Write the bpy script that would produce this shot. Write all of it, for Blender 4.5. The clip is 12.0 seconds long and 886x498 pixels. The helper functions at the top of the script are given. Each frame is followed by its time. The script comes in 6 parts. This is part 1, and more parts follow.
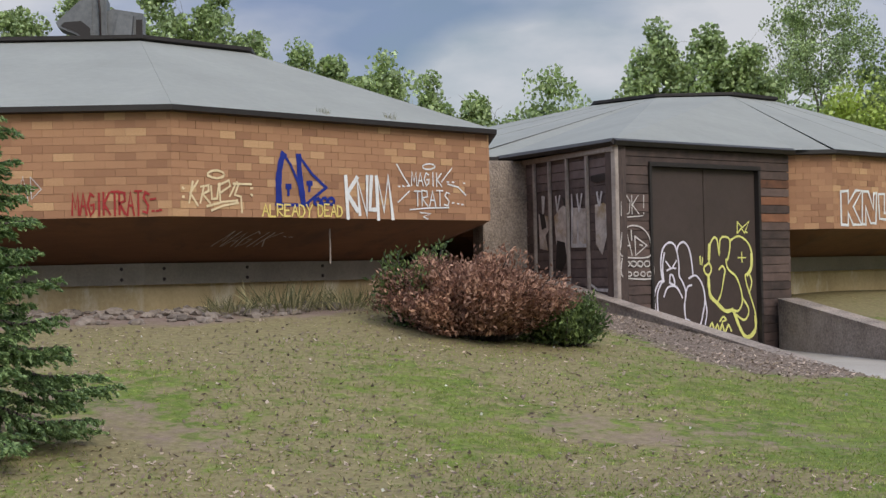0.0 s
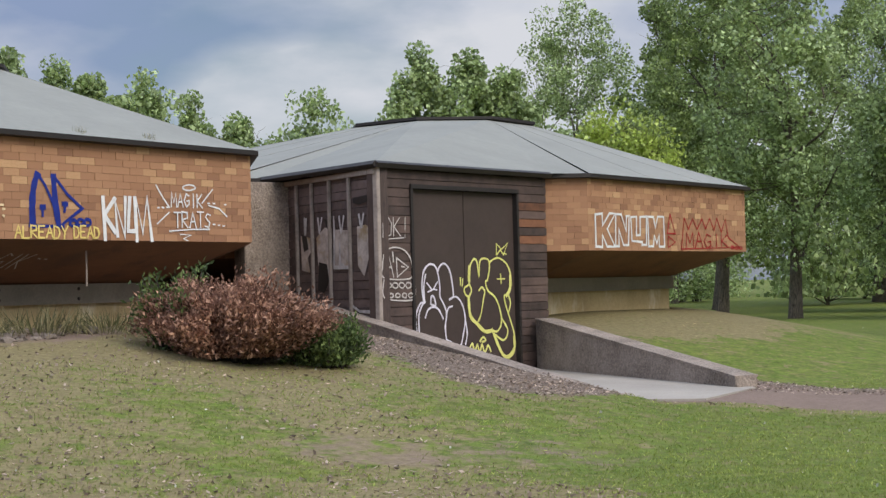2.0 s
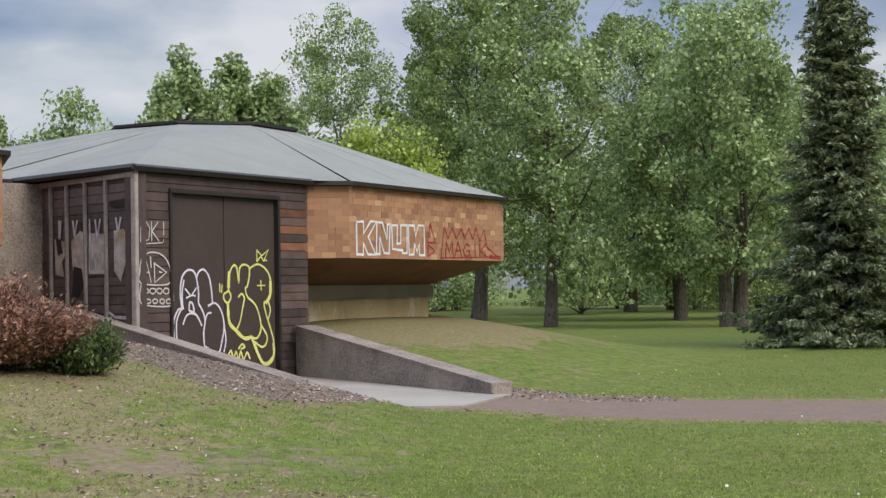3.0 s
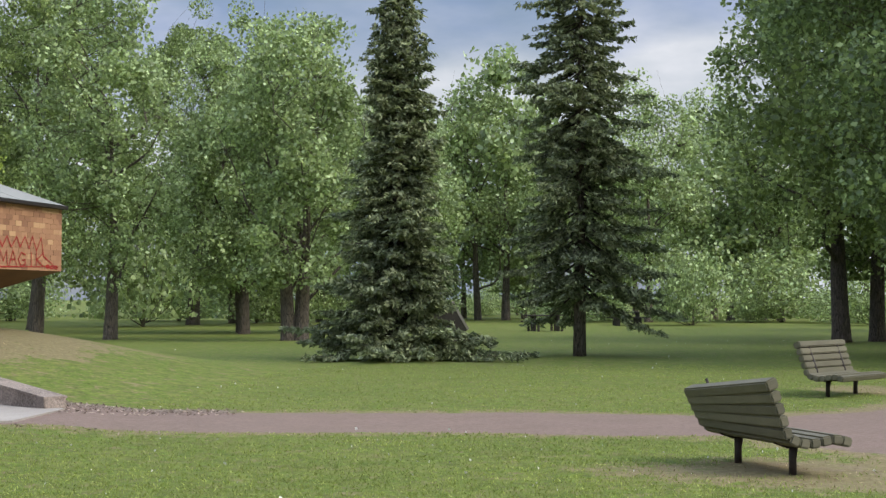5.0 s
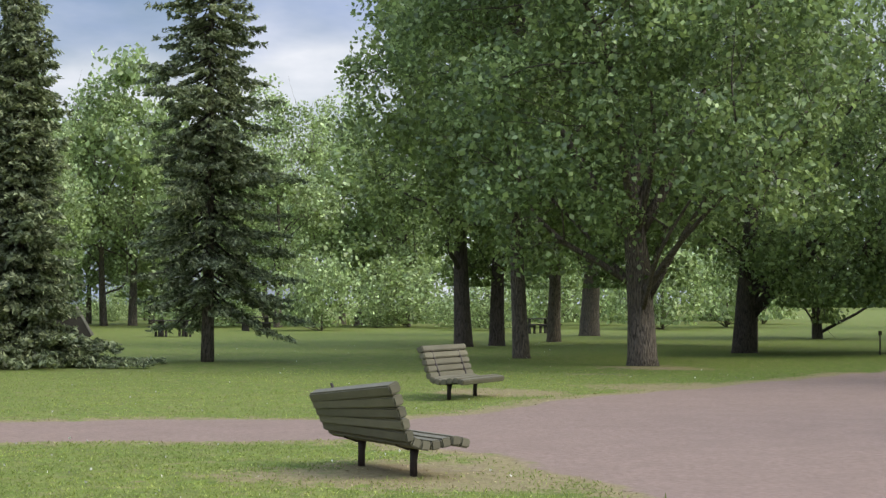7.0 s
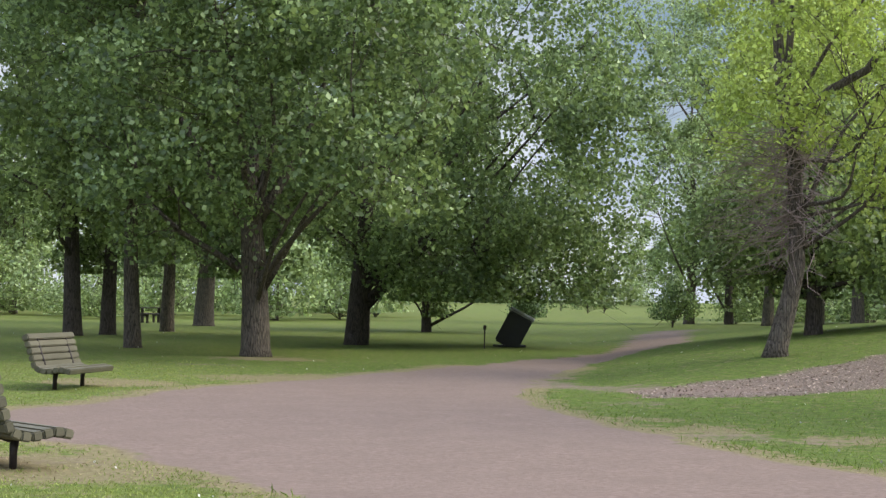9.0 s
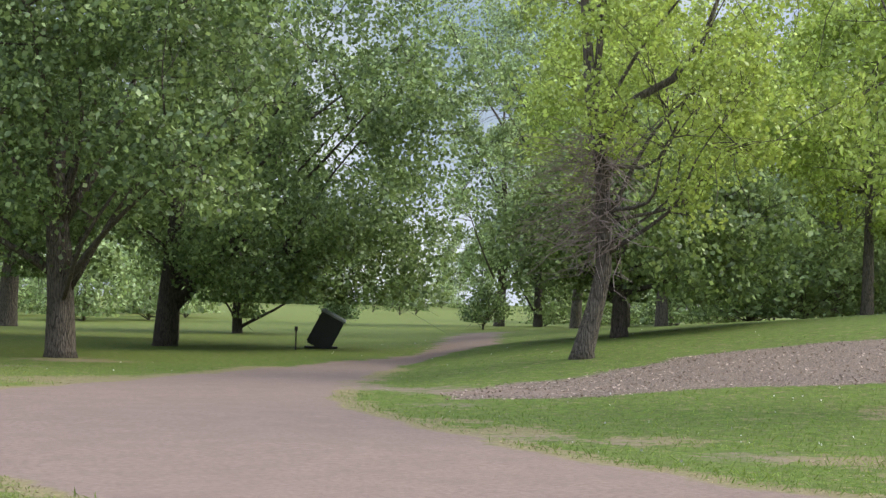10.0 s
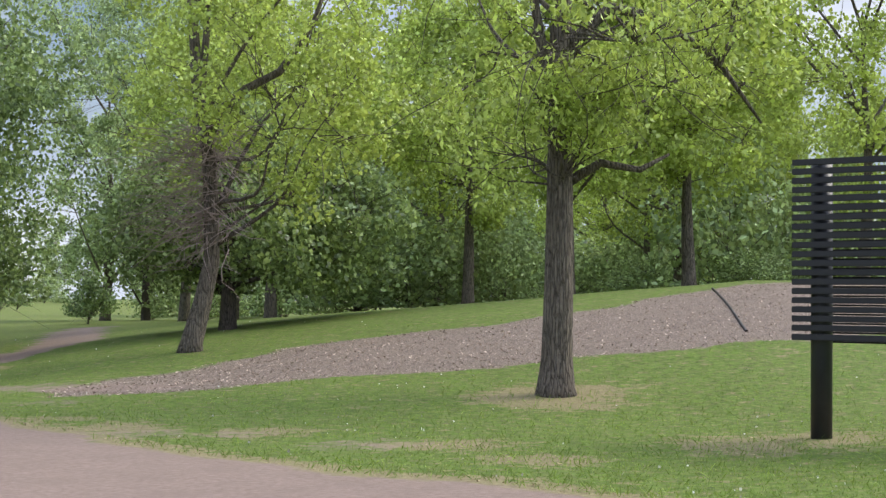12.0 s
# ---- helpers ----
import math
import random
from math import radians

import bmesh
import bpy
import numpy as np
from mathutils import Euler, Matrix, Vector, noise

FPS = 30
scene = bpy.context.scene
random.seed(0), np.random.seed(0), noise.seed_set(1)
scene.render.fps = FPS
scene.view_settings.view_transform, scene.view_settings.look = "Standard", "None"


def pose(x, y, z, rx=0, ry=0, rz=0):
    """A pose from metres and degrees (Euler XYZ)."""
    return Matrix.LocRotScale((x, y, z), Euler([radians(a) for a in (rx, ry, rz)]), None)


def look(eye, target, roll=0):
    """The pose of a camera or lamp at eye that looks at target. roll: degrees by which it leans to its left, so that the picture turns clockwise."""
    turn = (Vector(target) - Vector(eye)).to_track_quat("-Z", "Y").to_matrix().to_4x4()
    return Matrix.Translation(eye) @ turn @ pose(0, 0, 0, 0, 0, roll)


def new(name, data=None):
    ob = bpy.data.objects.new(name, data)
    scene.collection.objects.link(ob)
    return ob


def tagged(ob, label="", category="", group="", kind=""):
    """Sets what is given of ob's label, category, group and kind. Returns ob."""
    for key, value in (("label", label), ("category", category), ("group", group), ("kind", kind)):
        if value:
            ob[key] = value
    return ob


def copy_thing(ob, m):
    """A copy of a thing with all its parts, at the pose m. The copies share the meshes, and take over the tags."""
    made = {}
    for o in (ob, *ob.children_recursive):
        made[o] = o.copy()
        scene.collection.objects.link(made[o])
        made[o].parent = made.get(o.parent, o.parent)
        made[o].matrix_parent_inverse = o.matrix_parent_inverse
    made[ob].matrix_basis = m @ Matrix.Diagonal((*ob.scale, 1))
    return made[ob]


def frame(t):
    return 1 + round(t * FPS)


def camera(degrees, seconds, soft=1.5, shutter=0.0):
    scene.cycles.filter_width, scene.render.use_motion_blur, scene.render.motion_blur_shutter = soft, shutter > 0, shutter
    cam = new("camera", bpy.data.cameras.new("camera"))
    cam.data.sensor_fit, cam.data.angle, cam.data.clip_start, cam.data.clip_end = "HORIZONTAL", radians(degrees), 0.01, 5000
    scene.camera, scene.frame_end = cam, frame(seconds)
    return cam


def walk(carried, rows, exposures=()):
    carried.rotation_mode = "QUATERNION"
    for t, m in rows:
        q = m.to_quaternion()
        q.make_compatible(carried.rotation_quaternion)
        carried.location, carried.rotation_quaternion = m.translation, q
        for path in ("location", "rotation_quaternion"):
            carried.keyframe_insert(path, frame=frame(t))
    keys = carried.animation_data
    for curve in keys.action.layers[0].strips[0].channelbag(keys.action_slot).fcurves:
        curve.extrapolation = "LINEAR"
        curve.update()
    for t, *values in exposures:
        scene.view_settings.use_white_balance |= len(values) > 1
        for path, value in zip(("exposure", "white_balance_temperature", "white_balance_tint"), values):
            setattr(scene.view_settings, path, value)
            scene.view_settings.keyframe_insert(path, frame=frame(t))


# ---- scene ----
# ---- camera and its way ----
cam = camera(32.22, 12.0, soft=1.4)
EYE = 1.55
# seconds, heading (clockwise from +y), tilt, lean
TURNS = [(0.0, -41.70, 0.867, -1.26), (0.5, -41.97, 1.376, -1.22), (1.0, -41.12, 1.465, -1.25),
         (1.5, -38.29, 1.462, -1.41), (2.0, -32.86, 1.467, -1.51), (2.5, -28.15, 1.463, -1.32),
         (2.7, -26.38, 1.485, -1.17), (4.5, -12.74, 1.845, -0.32), (5.0, -7.81, 1.883, -0.14),
         (5.5, -4.15, 2.019, -0.06), (6.0, -0.47, 2.044, -0.10), (6.5, 2.98, 2.065, -0.08),
         (8.5, 15.76, 1.856, 0.57), (9.0, 20.17, 1.842, 1.07), (9.5, 23.40, 1.936, 1.49),
         (10.0, 27.15, 2.051, 1.43), (10.5, 29.74, 2.132, 1.27), (11.0, 32.94, 2.166, 1.05),
         (11.5, 37.02, 2.119, 0.79), (12.0, 41.67, 2.010, 0.61)]


def turned(heading, tilt, lean):
    a, b = radians(heading), radians(tilt)
    eye = Vector((0.126 * math.sin(a), 0.126 * math.cos(a), EYE))
    return look(eye, eye + Vector((math.sin(a) * math.cos(b), math.cos(a) * math.cos(b), math.sin(b))), lean)


walk(cam, [(t, turned(h, p, r)) for t, h, p, r in TURNS],
     exposures=[(0.0, -0.2), (2.5, -0.06), (4.5, 0.08), (6.0, 0.30), (8.5, 0.35), (10.5, 0.48), (12.0, 0.47)])

# ---- sky and sun ----
SUN_ELEVATION, SUN_TURN = radians(43), radians(108)
world = bpy.data.worlds.new("sky")
scene.world = world
world.use_nodes = True
wn, wl = world.node_tree.nodes, world.node_tree.links
wn.clear()
sky = wn.new("ShaderNodeTexSky")
sky.sky_type, sky.sun_disc = "NISHITA", False
sky.sun_elevation, sky.sun_rotation = SUN_ELEVATION, SUN_TURN
sky.air_density, sky.dust_density = 1.0, 1.5
sky_scale = wn.new("ShaderNodeVectorMath")
sky_scale.operation = "SCALE"
sky_scale.inputs["Scale"].default_value = 0.09
wl.new(sky.outputs["Color"], sky_scale.inputs[0])
coord = wn.new("ShaderNodeTexCoord")
stretch = wn.new("ShaderNodeMapping")
stretch.inputs["Scale"].default_value = (1.0, 1.0, 2.6)
stretch.inputs["Location"].default_value = (0.35, 0.1, 0.2)
wl.new(coord.outputs["Generated"], stretch.inputs["Vector"])
billow = wn.new("ShaderNodeTexNoise")
billow.inputs["Scale"].default_value, billow.inputs["Detail"].default_value = 3.2, 7.0
billow.inputs["Roughness"].default_value = 0.52
wl.new(stretch.outputs["Vector"], billow.inputs["Vector"])
cloud_amount = wn.new("ShaderNodeValToRGB")
cloud_amount.color_ramp.elements[0].position, cloud_amount.color_ramp.elements[1].position = 0.36, 0.56
wl.new(billow.outputs["Fac"], cloud_amount.inputs["Fac"])
shade = wn.new("ShaderNodeTexNoise")
shade.inputs["Scale"].default_value, shade.inputs["Detail"].default_value = 3.4, 7.0
wl.new(stretch.outputs["Vector"], shade.inputs["Vector"])
cloud_colour = wn.new("ShaderNodeValToRGB")
ramp = cloud_colour.color_ramp
ramp.elements[0].position, ramp.elements[0].color = 0.42, (0.31, 0.40, 0.61, 1)
ramp.elements[1].position, ramp.elements[1].color = 0.66, (0.80, 0.82, 0.88, 1)
# white cumulus heads low over the roofs and the spruces: heading, elevation, half width, half height, strength
puff_sum = shade.outputs["Fac"]
for head, up, wide, tall_, most in ((-38.5, 7.2, 4.2, 2.2, 0.34), (-31.0, 6.4, 4.0, 2.6, 0.30), (-6.0, 7.0, 7.0, 2.0, 0.26), (2.5, 6.5, 4.5, 3.0, 0.34), (22.0, 9.0, 4.0, 4.0, 0.22), (-47.0, 10.5, 9.0, 2.6, -0.10), (-3.0, 10.8, 6.0, 1.8, -0.08)):
    aim = Vector((math.sin(radians(head)) * math.cos(radians(up)), math.cos(radians(head)) * math.cos(radians(up)), math.sin(radians(up))))
    side, over_ = Vector((math.cos(radians(head)), -math.sin(radians(head)), 0)), Vector((0, 0, 1))
    square = []
    for axis, reach in ((side, radians(wide)), (over_, radians(tall_))):
        dot = wn.new("ShaderNodeVectorMath")
        dot.operation = "DOT_PRODUCT"
        dot.inputs[1].default_value = axis / reach
        wl.new(coord.outputs["Generated"], dot.inputs[0])
        less = wn.new("ShaderNodeMath")
        less.operation = "SUBTRACT"
        less.inputs[1].default_value = axis.dot(aim) / reach
        wl.new(dot.outputs["Value"], less.inputs[0])
        twice = wn.new("ShaderNodeMath")
        twice.operation = "MULTIPLY"
        wl.new(less.outputs[0], twice.inputs[0])
        wl.new(less.outputs[0], twice.inputs[1])
        square.append(twice.outputs[0])
    far_off = wn.new("ShaderNodeMath")
    far_off.operation = "ADD"
    wl.new(square[0], far_off.inputs[0])
    wl.new(square[1], far_off.inputs[1])
    head_amount = wn.new("ShaderNodeMapRange")
    head_amount.interpolation_type = "SMOOTHSTEP"
    head_amount.inputs["From Min"].default_value, head_amount.inputs["From Max"].default_value = 0.0, 1.6
    head_amount.inputs["To Min"].default_value, head_amount.inputs["To Max"].default_value = most, 0.0
    wl.new(far_off.outputs[0], head_amount.inputs["Value"])
    adder = wn.new("ShaderNodeMath")
    adder.operation = "ADD"
    wl.new(puff_sum, adder.inputs[0])
    wl.new(head_amount.outputs["Result"], adder.inputs[1])
    puff_sum = adder.outputs[0]
wl.new(puff_sum, cloud_colour.inputs["Fac"])
sky_mix = wn.new("ShaderNodeMix")
sky_mix.data_type = "RGBA"
wl.new(cloud_amount.outputs["Color"], sky_mix.inputs["Factor"])
wl.new(sky_scale.outputs["Vector"], sky_mix.inputs["A"])
wl.new(cloud_colour.outputs["Color"], sky_mix.inputs["B"])
# clouds are brighter overhead than low down
split_dir = wn.new("ShaderNodeSeparateXYZ")
wl.new(coord.outputs["Generated"], split_dir.inputs["Vector"])
lift = wn.new("ShaderNodeMapRange")
lift.interpolation_type = "SMOOTHSTEP"
lift.inputs["From Min"].default_value, lift.inputs["From Max"].default_value = 0.17, 0.6
lift.inputs["To Min"].default_value, lift.inputs["To Max"].default_value = 0.9, 2.5
wl.new(split_dir.outputs["Z"], lift.inputs["Value"])
sky_lift = wn.new("ShaderNodeVectorMath")
sky_lift.operation = "SCALE"
wl.new(sky_mix.outputs["Result"], sky_lift.inputs[0])
wl.new(lift.outputs["Result"], sky_lift.inputs["Scale"])
background = wn.new("ShaderNodeBackground")
background.inputs["Strength"].default_value = 1.0
wl.new(sky_lift.outputs["Vector"], background.inputs["Color"])
wl.new(background.outputs["Background"], wn.new("ShaderNodeOutputWorld").inputs["Surface"])

sun_data = bpy.data.lights.new("sun", "SUN")
sun_data.energy, sun_data.angle, sun_data.color = 2.6, radians(34), (1.0, 0.93, 0.80)
sun = new("sun", sun_data)
sun.matrix_world = look((40 * math.sin(SUN_TURN), 40 * math.cos(SUN_TURN), 40 * math.tan(SUN_ELEVATION)), (0, 0, 0))

# ---- materials ----


def nodes_of(name):
    m = bpy.data.materials.new(name)
    m.use_nodes = True
    return m, m.node_tree.nodes, m.node_tree.links, m.node_tree.nodes["Principled BSDF"]


def noise_node(n, l, scale, detail=6.0, rough=0.6, where="Object", stretch_by=None):
    tex = n.new("ShaderNodeTexNoise")
    tex.inputs["Scale"].default_value, tex.inputs["Detail"].default_value = scale, detail
    tex.inputs["Roughness"].default_value = rough
    c = n.new("ShaderNodeTexCoord")
    if stretch_by:
        mp = n.new("ShaderNodeMapping")
        mp.inputs["Scale"].default_value = stretch_by
        l.new(c.outputs[where], mp.inputs["Vector"])
        l.new(mp.outputs["Vector"], tex.inputs["Vector"])
    else:
        l.new(c.outputs[where], tex.inputs["Vector"])
    return tex.outputs["Fac"]


def ramp_node(n, l, fac, *stops):
    r = n.new("ShaderNodeValToRGB")
    e = r.color_ramp.elements
    while len(e) < len(stops):
        e.new(0.5)
    for k, (p, c) in zip(e, stops):
        k.position, k.color = p, (*c, 1)
    l.new(fac, r.inputs["Fac"])
    return r.outputs["Color"]


def mix_node(n, l, fac, a, b, blend="MIX"):
    m = n.new("ShaderNodeMix")
    m.data_type, m.blend_type = "RGBA", blend
    for socket, v in (("Factor", fac), ("A", a), ("B", b)):
        if hasattr(v, "default_value"):
            l.new(v, m.inputs[socket])
        elif socket == "Factor":
            m.inputs[0].default_value = v
        else:
            m.inputs[socket].default_value = (*v, 1)
    return m.outputs["Result"]


def bump_node(n, l, b, height, strength=0.4, distance=0.02):
    k = n.new("ShaderNodeBump")
    k.inputs["Strength"].default_value, k.inputs["Distance"].default_value = strength, distance
    l.new(height, k.inputs["Height"])
    l.new(k.outputs["Normal"], b.inputs["Normal"])


def surface(name, dark, light, rough=0.8, metal=0.0, fine=40.0, coarse=3.0, bump=0.3, depth=0.01, stretch_by=None, where="Object", spread=0.0, stain=None):
    """Two colours mixed by a fine and a coarse noise, with relief; spread: how far single pieces differ."""
    m, n, l, b = nodes_of(name)
    f1 = noise_node(n, l, fine, 5, 0.65, where, stretch_by)
    f2 = noise_node(n, l, coarse, 4, 0.6, where)
    c = ramp_node(n, l, f1, (0.3, dark), (0.7, light))
    c2 = ramp_node(n, l, f2, (0.3, tuple(0.72 * v for v in dark)), (0.7, light))
    c = mix_node(n, l, 0.45, c, c2)
    if spread:
        info = n.new("ShaderNodeObjectInfo")
        c = mix_node(n, l, spread, c, ramp_node(n, l, info.outputs["Random"], (0.0, tuple(0.55 * v for v in dark)), (1.0, tuple(min(1, 1.25 * v) for v in light))))
    if stain:
        f3 = noise_node(n, l, 1.3, 8, 0.7, where, (1, 1, 0.35))
        s = ramp_node(n, l, f3, (0.52, (0, 0, 0)), (0.66, (1, 1, 1)))
        c = mix_node(n, l, s, c, stain)
    l.new(c, b.inputs["Base Color"])
    b.inputs["Roughness"].default_value, b.inputs["Metallic"].default_value = rough, metal
    if bump:
        bump_node(n, l, b, f1, bump, depth)
    return m


def leaf_material(name, dark, light, glow, rough=0.55, low=0.38):
    m, n, l, b = nodes_of(name)
    dark, light = tuple(1.12 * v for v in dark), tuple(1.12 * v for v in light)
    geo = n.new("ShaderNodeNewGeometry")
    c = ramp_node(n, l, geo.outputs["Random Per Island"], (0.0, tuple(low * v for v in dark)), (0.4, dark), (0.82, light), (1.0, tuple(min(1, 1.6 * v) for v in light)))
    # clump-sized noise darkens and lightens the colour, imitating shaded gaps in the crown
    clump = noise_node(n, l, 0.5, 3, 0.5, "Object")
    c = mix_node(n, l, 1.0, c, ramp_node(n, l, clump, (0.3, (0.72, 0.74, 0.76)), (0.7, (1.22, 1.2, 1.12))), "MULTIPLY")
    l.new(c, b.inputs["Base Color"])
    b.inputs["Roughness"].default_value = rough
    t = n.new("ShaderNodeBsdfTranslucent")
    l.new(mix_node(n, l, 0.5, c, glow), t.inputs["Color"])
    x = n.new("ShaderNodeMixShader")
    x.inputs["Fac"].default_value = 0.38
    l.new(b.outputs["BSDF"], x.inputs[1])
    l.new(t.outputs["BSDF"], x.inputs[2])
    l.new(x.outputs["Shader"], n["Material Output"].inputs["Surface"])
    return m


def brick_material(name, piece):
    m, n, l, b = nodes_of(name)
    if piece:
        r = n.new("ShaderNodeObjectInfo").outputs["Random"]
    else:
        r = n.new("ShaderNodeNewGeometry").outputs["Random Per Island"]
    c = ramp_node(n, l, r, (0.0, (0.225, 0.11, 0.062)), (0.14, (0.295, 0.15, 0.082)), (0.5, (0.355, 0.187, 0.103)), (0.88, (0.395, 0.215, 0.117)), (0.97, (0.51, 0.315, 0.165)))
    f = noise_node(n, l, 55, 5, 0.7)
    g = noise_node(n, l, 0.9, 5, 0.6, "Object", (1, 1, 0.5))
    c = mix_node(n, l, ramp_node(n, l, f, (0.35, (0, 0, 0)), (0.75, (0.5, 0.5, 0.5))), c, (0.30, 0.15, 0.08))
    c = mix_node(n, l, ramp_node(n, l, g, (0.5, (0, 0, 0)), (0.75, (0.4, 0.4, 0.4))), c, (0.24, 0.13, 0.075))
    l.new(c, b.inputs["Base Color"])
    b.inputs["Roughness"].default_value = 0.85
    bump_node(n, l, b, f, 0.3, 0.004)
    return m


BRICK, BRICK_JOINED = brick_material("brick_face", True), brick_material("brick_face_joined", False)
MORTAR = surface("mortar", (0.25, 0.15, 0.085), (0.34, 0.205, 0.115), 0.95)
SOFFIT = surface("soffit_board", (0.14, 0.062, 0.03), (0.20, 0.09, 0.042), 0.8, fine=3, coarse=0.8, stretch_by=(1, 1, 14), stain=(0.10, 0.05, 0.03))
CONCRETE = surface("concrete", (0.19, 0.165, 0.13), (0.29, 0.255, 0.205), 0.9, fine=30, coarse=1.2, stain=(0.2, 0.17, 0.13))
FOOTING = surface("footing_plaster", (0.44, 0.325, 0.165), (0.60, 0.47, 0.26), 0.9, fine=16, coarse=1.4, stain=(0.70, 0.63, 0.47))
AGGREGATE = surface("exposed_aggregate", (0.085, 0.066, 0.054), (0.50, 0.41, 0.345), 0.9, fine=27, coarse=1.5, bump=1.0, depth=0.03)
SLAB = surface("concrete_slab", (0.29, 0.26, 0.225), (0.39, 0.355, 0.31), 0.9, fine=22, coarse=0.8)
ROOF = surface("roof_sheet", (0.222, 0.226, 0.202), (0.268, 0.27, 0.242), 0.75, fine=8, coarse=0.6, bump=0.1, depth=0.004, stretch_by=(1, 1, 1))
TRIM = surface("dark_flashing", (0.014, 0.011, 0.010), (0.030, 0.024, 0.022), 0.6, metal=0.1)
TIMBER = surface("dark_boarding", (0.009, 0.006, 0.006), (0.135, 0.088, 0.074), 0.7, fine=5, coarse=2, stretch_by=(1, 1, 16), spread=0.4)
WORN_BOARD = surface("worn_purplish_boarding", (0.026, 0.018, 0.018), (0.21, 0.15, 0.135), 0.7, fine=5, coarse=2.4, stretch_by=(1, 1, 12), spread=0.35)
RED_TIMBER = surface("worn_cedar_boarding", (0.05, 0.022, 0.014), (0.26, 0.11, 0.055), 0.75, fine=6, coarse=3, stretch_by=(1, 1, 14), spread=0.4)
BATTEN = surface("weathered_batten", (0.22, 0.18, 0.16), (0.42, 0.36, 0.32), 0.85, fine=20, coarse=3)
DOOR = surface("brown_door_paint", (0.043, 0.029, 0.024), (0.06, 0.041, 0.035), 0.6, fine=9, coarse=1, bump=0.05)
METAL = surface("galvanised_sheet", (0.11, 0.115, 0.12), (0.21, 0.215, 0.22), 0.5, metal=0.4, fine=12, coarse=2, bump=0.05)
SIGN = surface("black_stained_slat", (0.008, 0.008, 0.010), (0.02, 0.019, 0.022), 0.6, fine=12, coarse=2, bump=0.2, spread=0.2)
POST = surface("black_steel_pole", (0.010, 0.011, 0.015), (0.018, 0.02, 0.026), 0.45, fine=8, coarse=2, bump=0.05)
BENCH = surface("painted_bench_timber", (0.092, 0.085, 0.052), (0.16, 0.148, 0.096), 0.7, fine=18, coarse=3, spread=0.3, stretch_by=(1, 6, 6))
IRON = surface("dark_iron", (0.012, 0.008, 0.007), (0.035, 0.02, 0.016), 0.6, fine=20, coarse=5)
TABLE = surface("dark_table_timber", (0.02, 0.016, 0.014), (0.06, 0.05, 0.042), 0.7, fine=16, coarse=3)
BIN = surface("black_bin_plastic", (0.006, 0.006, 0.006), (0.014, 0.014, 0.013), 0.45, fine=10, coarse=3, bump=0.05)
BIN_TOP = surface("bin_top_metal", (0.20, 0.21, 0.20), (0.34, 0.35, 0.33), 0.6, fine=14, coarse=3)


def bark_material(name, furrow, ridge, pale):
    """Long plates between dark furrows, with paler weathered patches."""
    m, n, l, b = nodes_of(name)
    c = n.new("ShaderNodeTexCoord")
    mp = n.new("ShaderNodeMapping")
    mp.inputs["Scale"].default_value = (1, 1, 0.11)
    l.new(c.outputs["Object"], mp.inputs["Vector"])
    warp = noise_node(n, l, 5, 4, 0.6, "Object", (1, 1, 0.4))
    shift = mix_node(n, l, 0.06, mp.outputs["Vector"], warp, "ADD")
    cell = n.new("ShaderNodeTexVoronoi")
    cell.feature = "DISTANCE_TO_EDGE"
    cell.inputs["Scale"].default_value = 21
    l.new(shift, cell.inputs["Vector"])
    plate = ramp_node(n, l, cell.outputs["Distance"], (0.02, furrow), (0.2, ridge))
    grain = noise_node(n, l, 34, 6, 0.7, "Object", (1, 1, 0.25))
    col = mix_node(n, l, ramp_node(n, l, grain, (0.42, (0, 0, 0)), (0.66, (0.7, 0.7, 0.7))), plate, pale)
    col = mix_node(n, l, ramp_node(n, l, noise_node(n, l, 1.4, 4), (0.45, (0, 0, 0)), (0.7, (0.5, 0.5, 0.5))), col, tuple(0.6 * v for v in ridge))
    l.new(col, b.inputs["Base Color"])
    b.inputs["Roughness"].default_value = 0.95
    tall = mix_node(n, l, 0.35, ramp_node(n, l, cell.outputs["Distance"], (0.0, (0, 0, 0)), (0.25, (1, 1, 1))), grain)
    bump_node(n, l, b, tall, 1.0, 0.05)
    return m


BARK = bark_material("poplar_bark", (0.028, 0.022, 0.016), (0.145, 0.117, 0.09), (0.255, 0.215, 0.172))
BARK_DARK = bark_material("dark_bark", (0.018, 0.014, 0.011), (0.09, 0.07, 0.058), (0.16, 0.13, 0.11))
TWIG = surface("bare_twig", (0.20, 0.15, 0.14), (0.42, 0.33, 0.31), 0.9, bump=0)
ROCK = surface("field_stone", (0.085, 0.066, 0.054), (0.25, 0.205, 0.17), 0.9, fine=12, coarse=4, spread=0.5)
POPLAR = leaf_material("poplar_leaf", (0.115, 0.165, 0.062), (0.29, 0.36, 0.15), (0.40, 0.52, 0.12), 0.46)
# paler, greyer copy of the poplar leaf, used on most trees farther off
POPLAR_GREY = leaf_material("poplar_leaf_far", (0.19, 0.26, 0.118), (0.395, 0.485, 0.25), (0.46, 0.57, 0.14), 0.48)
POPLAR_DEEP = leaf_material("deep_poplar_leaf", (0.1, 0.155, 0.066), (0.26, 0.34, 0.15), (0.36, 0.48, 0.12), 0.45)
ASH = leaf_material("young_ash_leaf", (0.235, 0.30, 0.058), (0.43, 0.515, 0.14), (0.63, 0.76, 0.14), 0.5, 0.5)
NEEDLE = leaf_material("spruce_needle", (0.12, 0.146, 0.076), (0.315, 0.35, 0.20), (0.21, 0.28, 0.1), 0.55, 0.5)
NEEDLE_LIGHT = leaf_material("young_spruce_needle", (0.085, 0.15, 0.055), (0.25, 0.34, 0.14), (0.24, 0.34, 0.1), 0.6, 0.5)
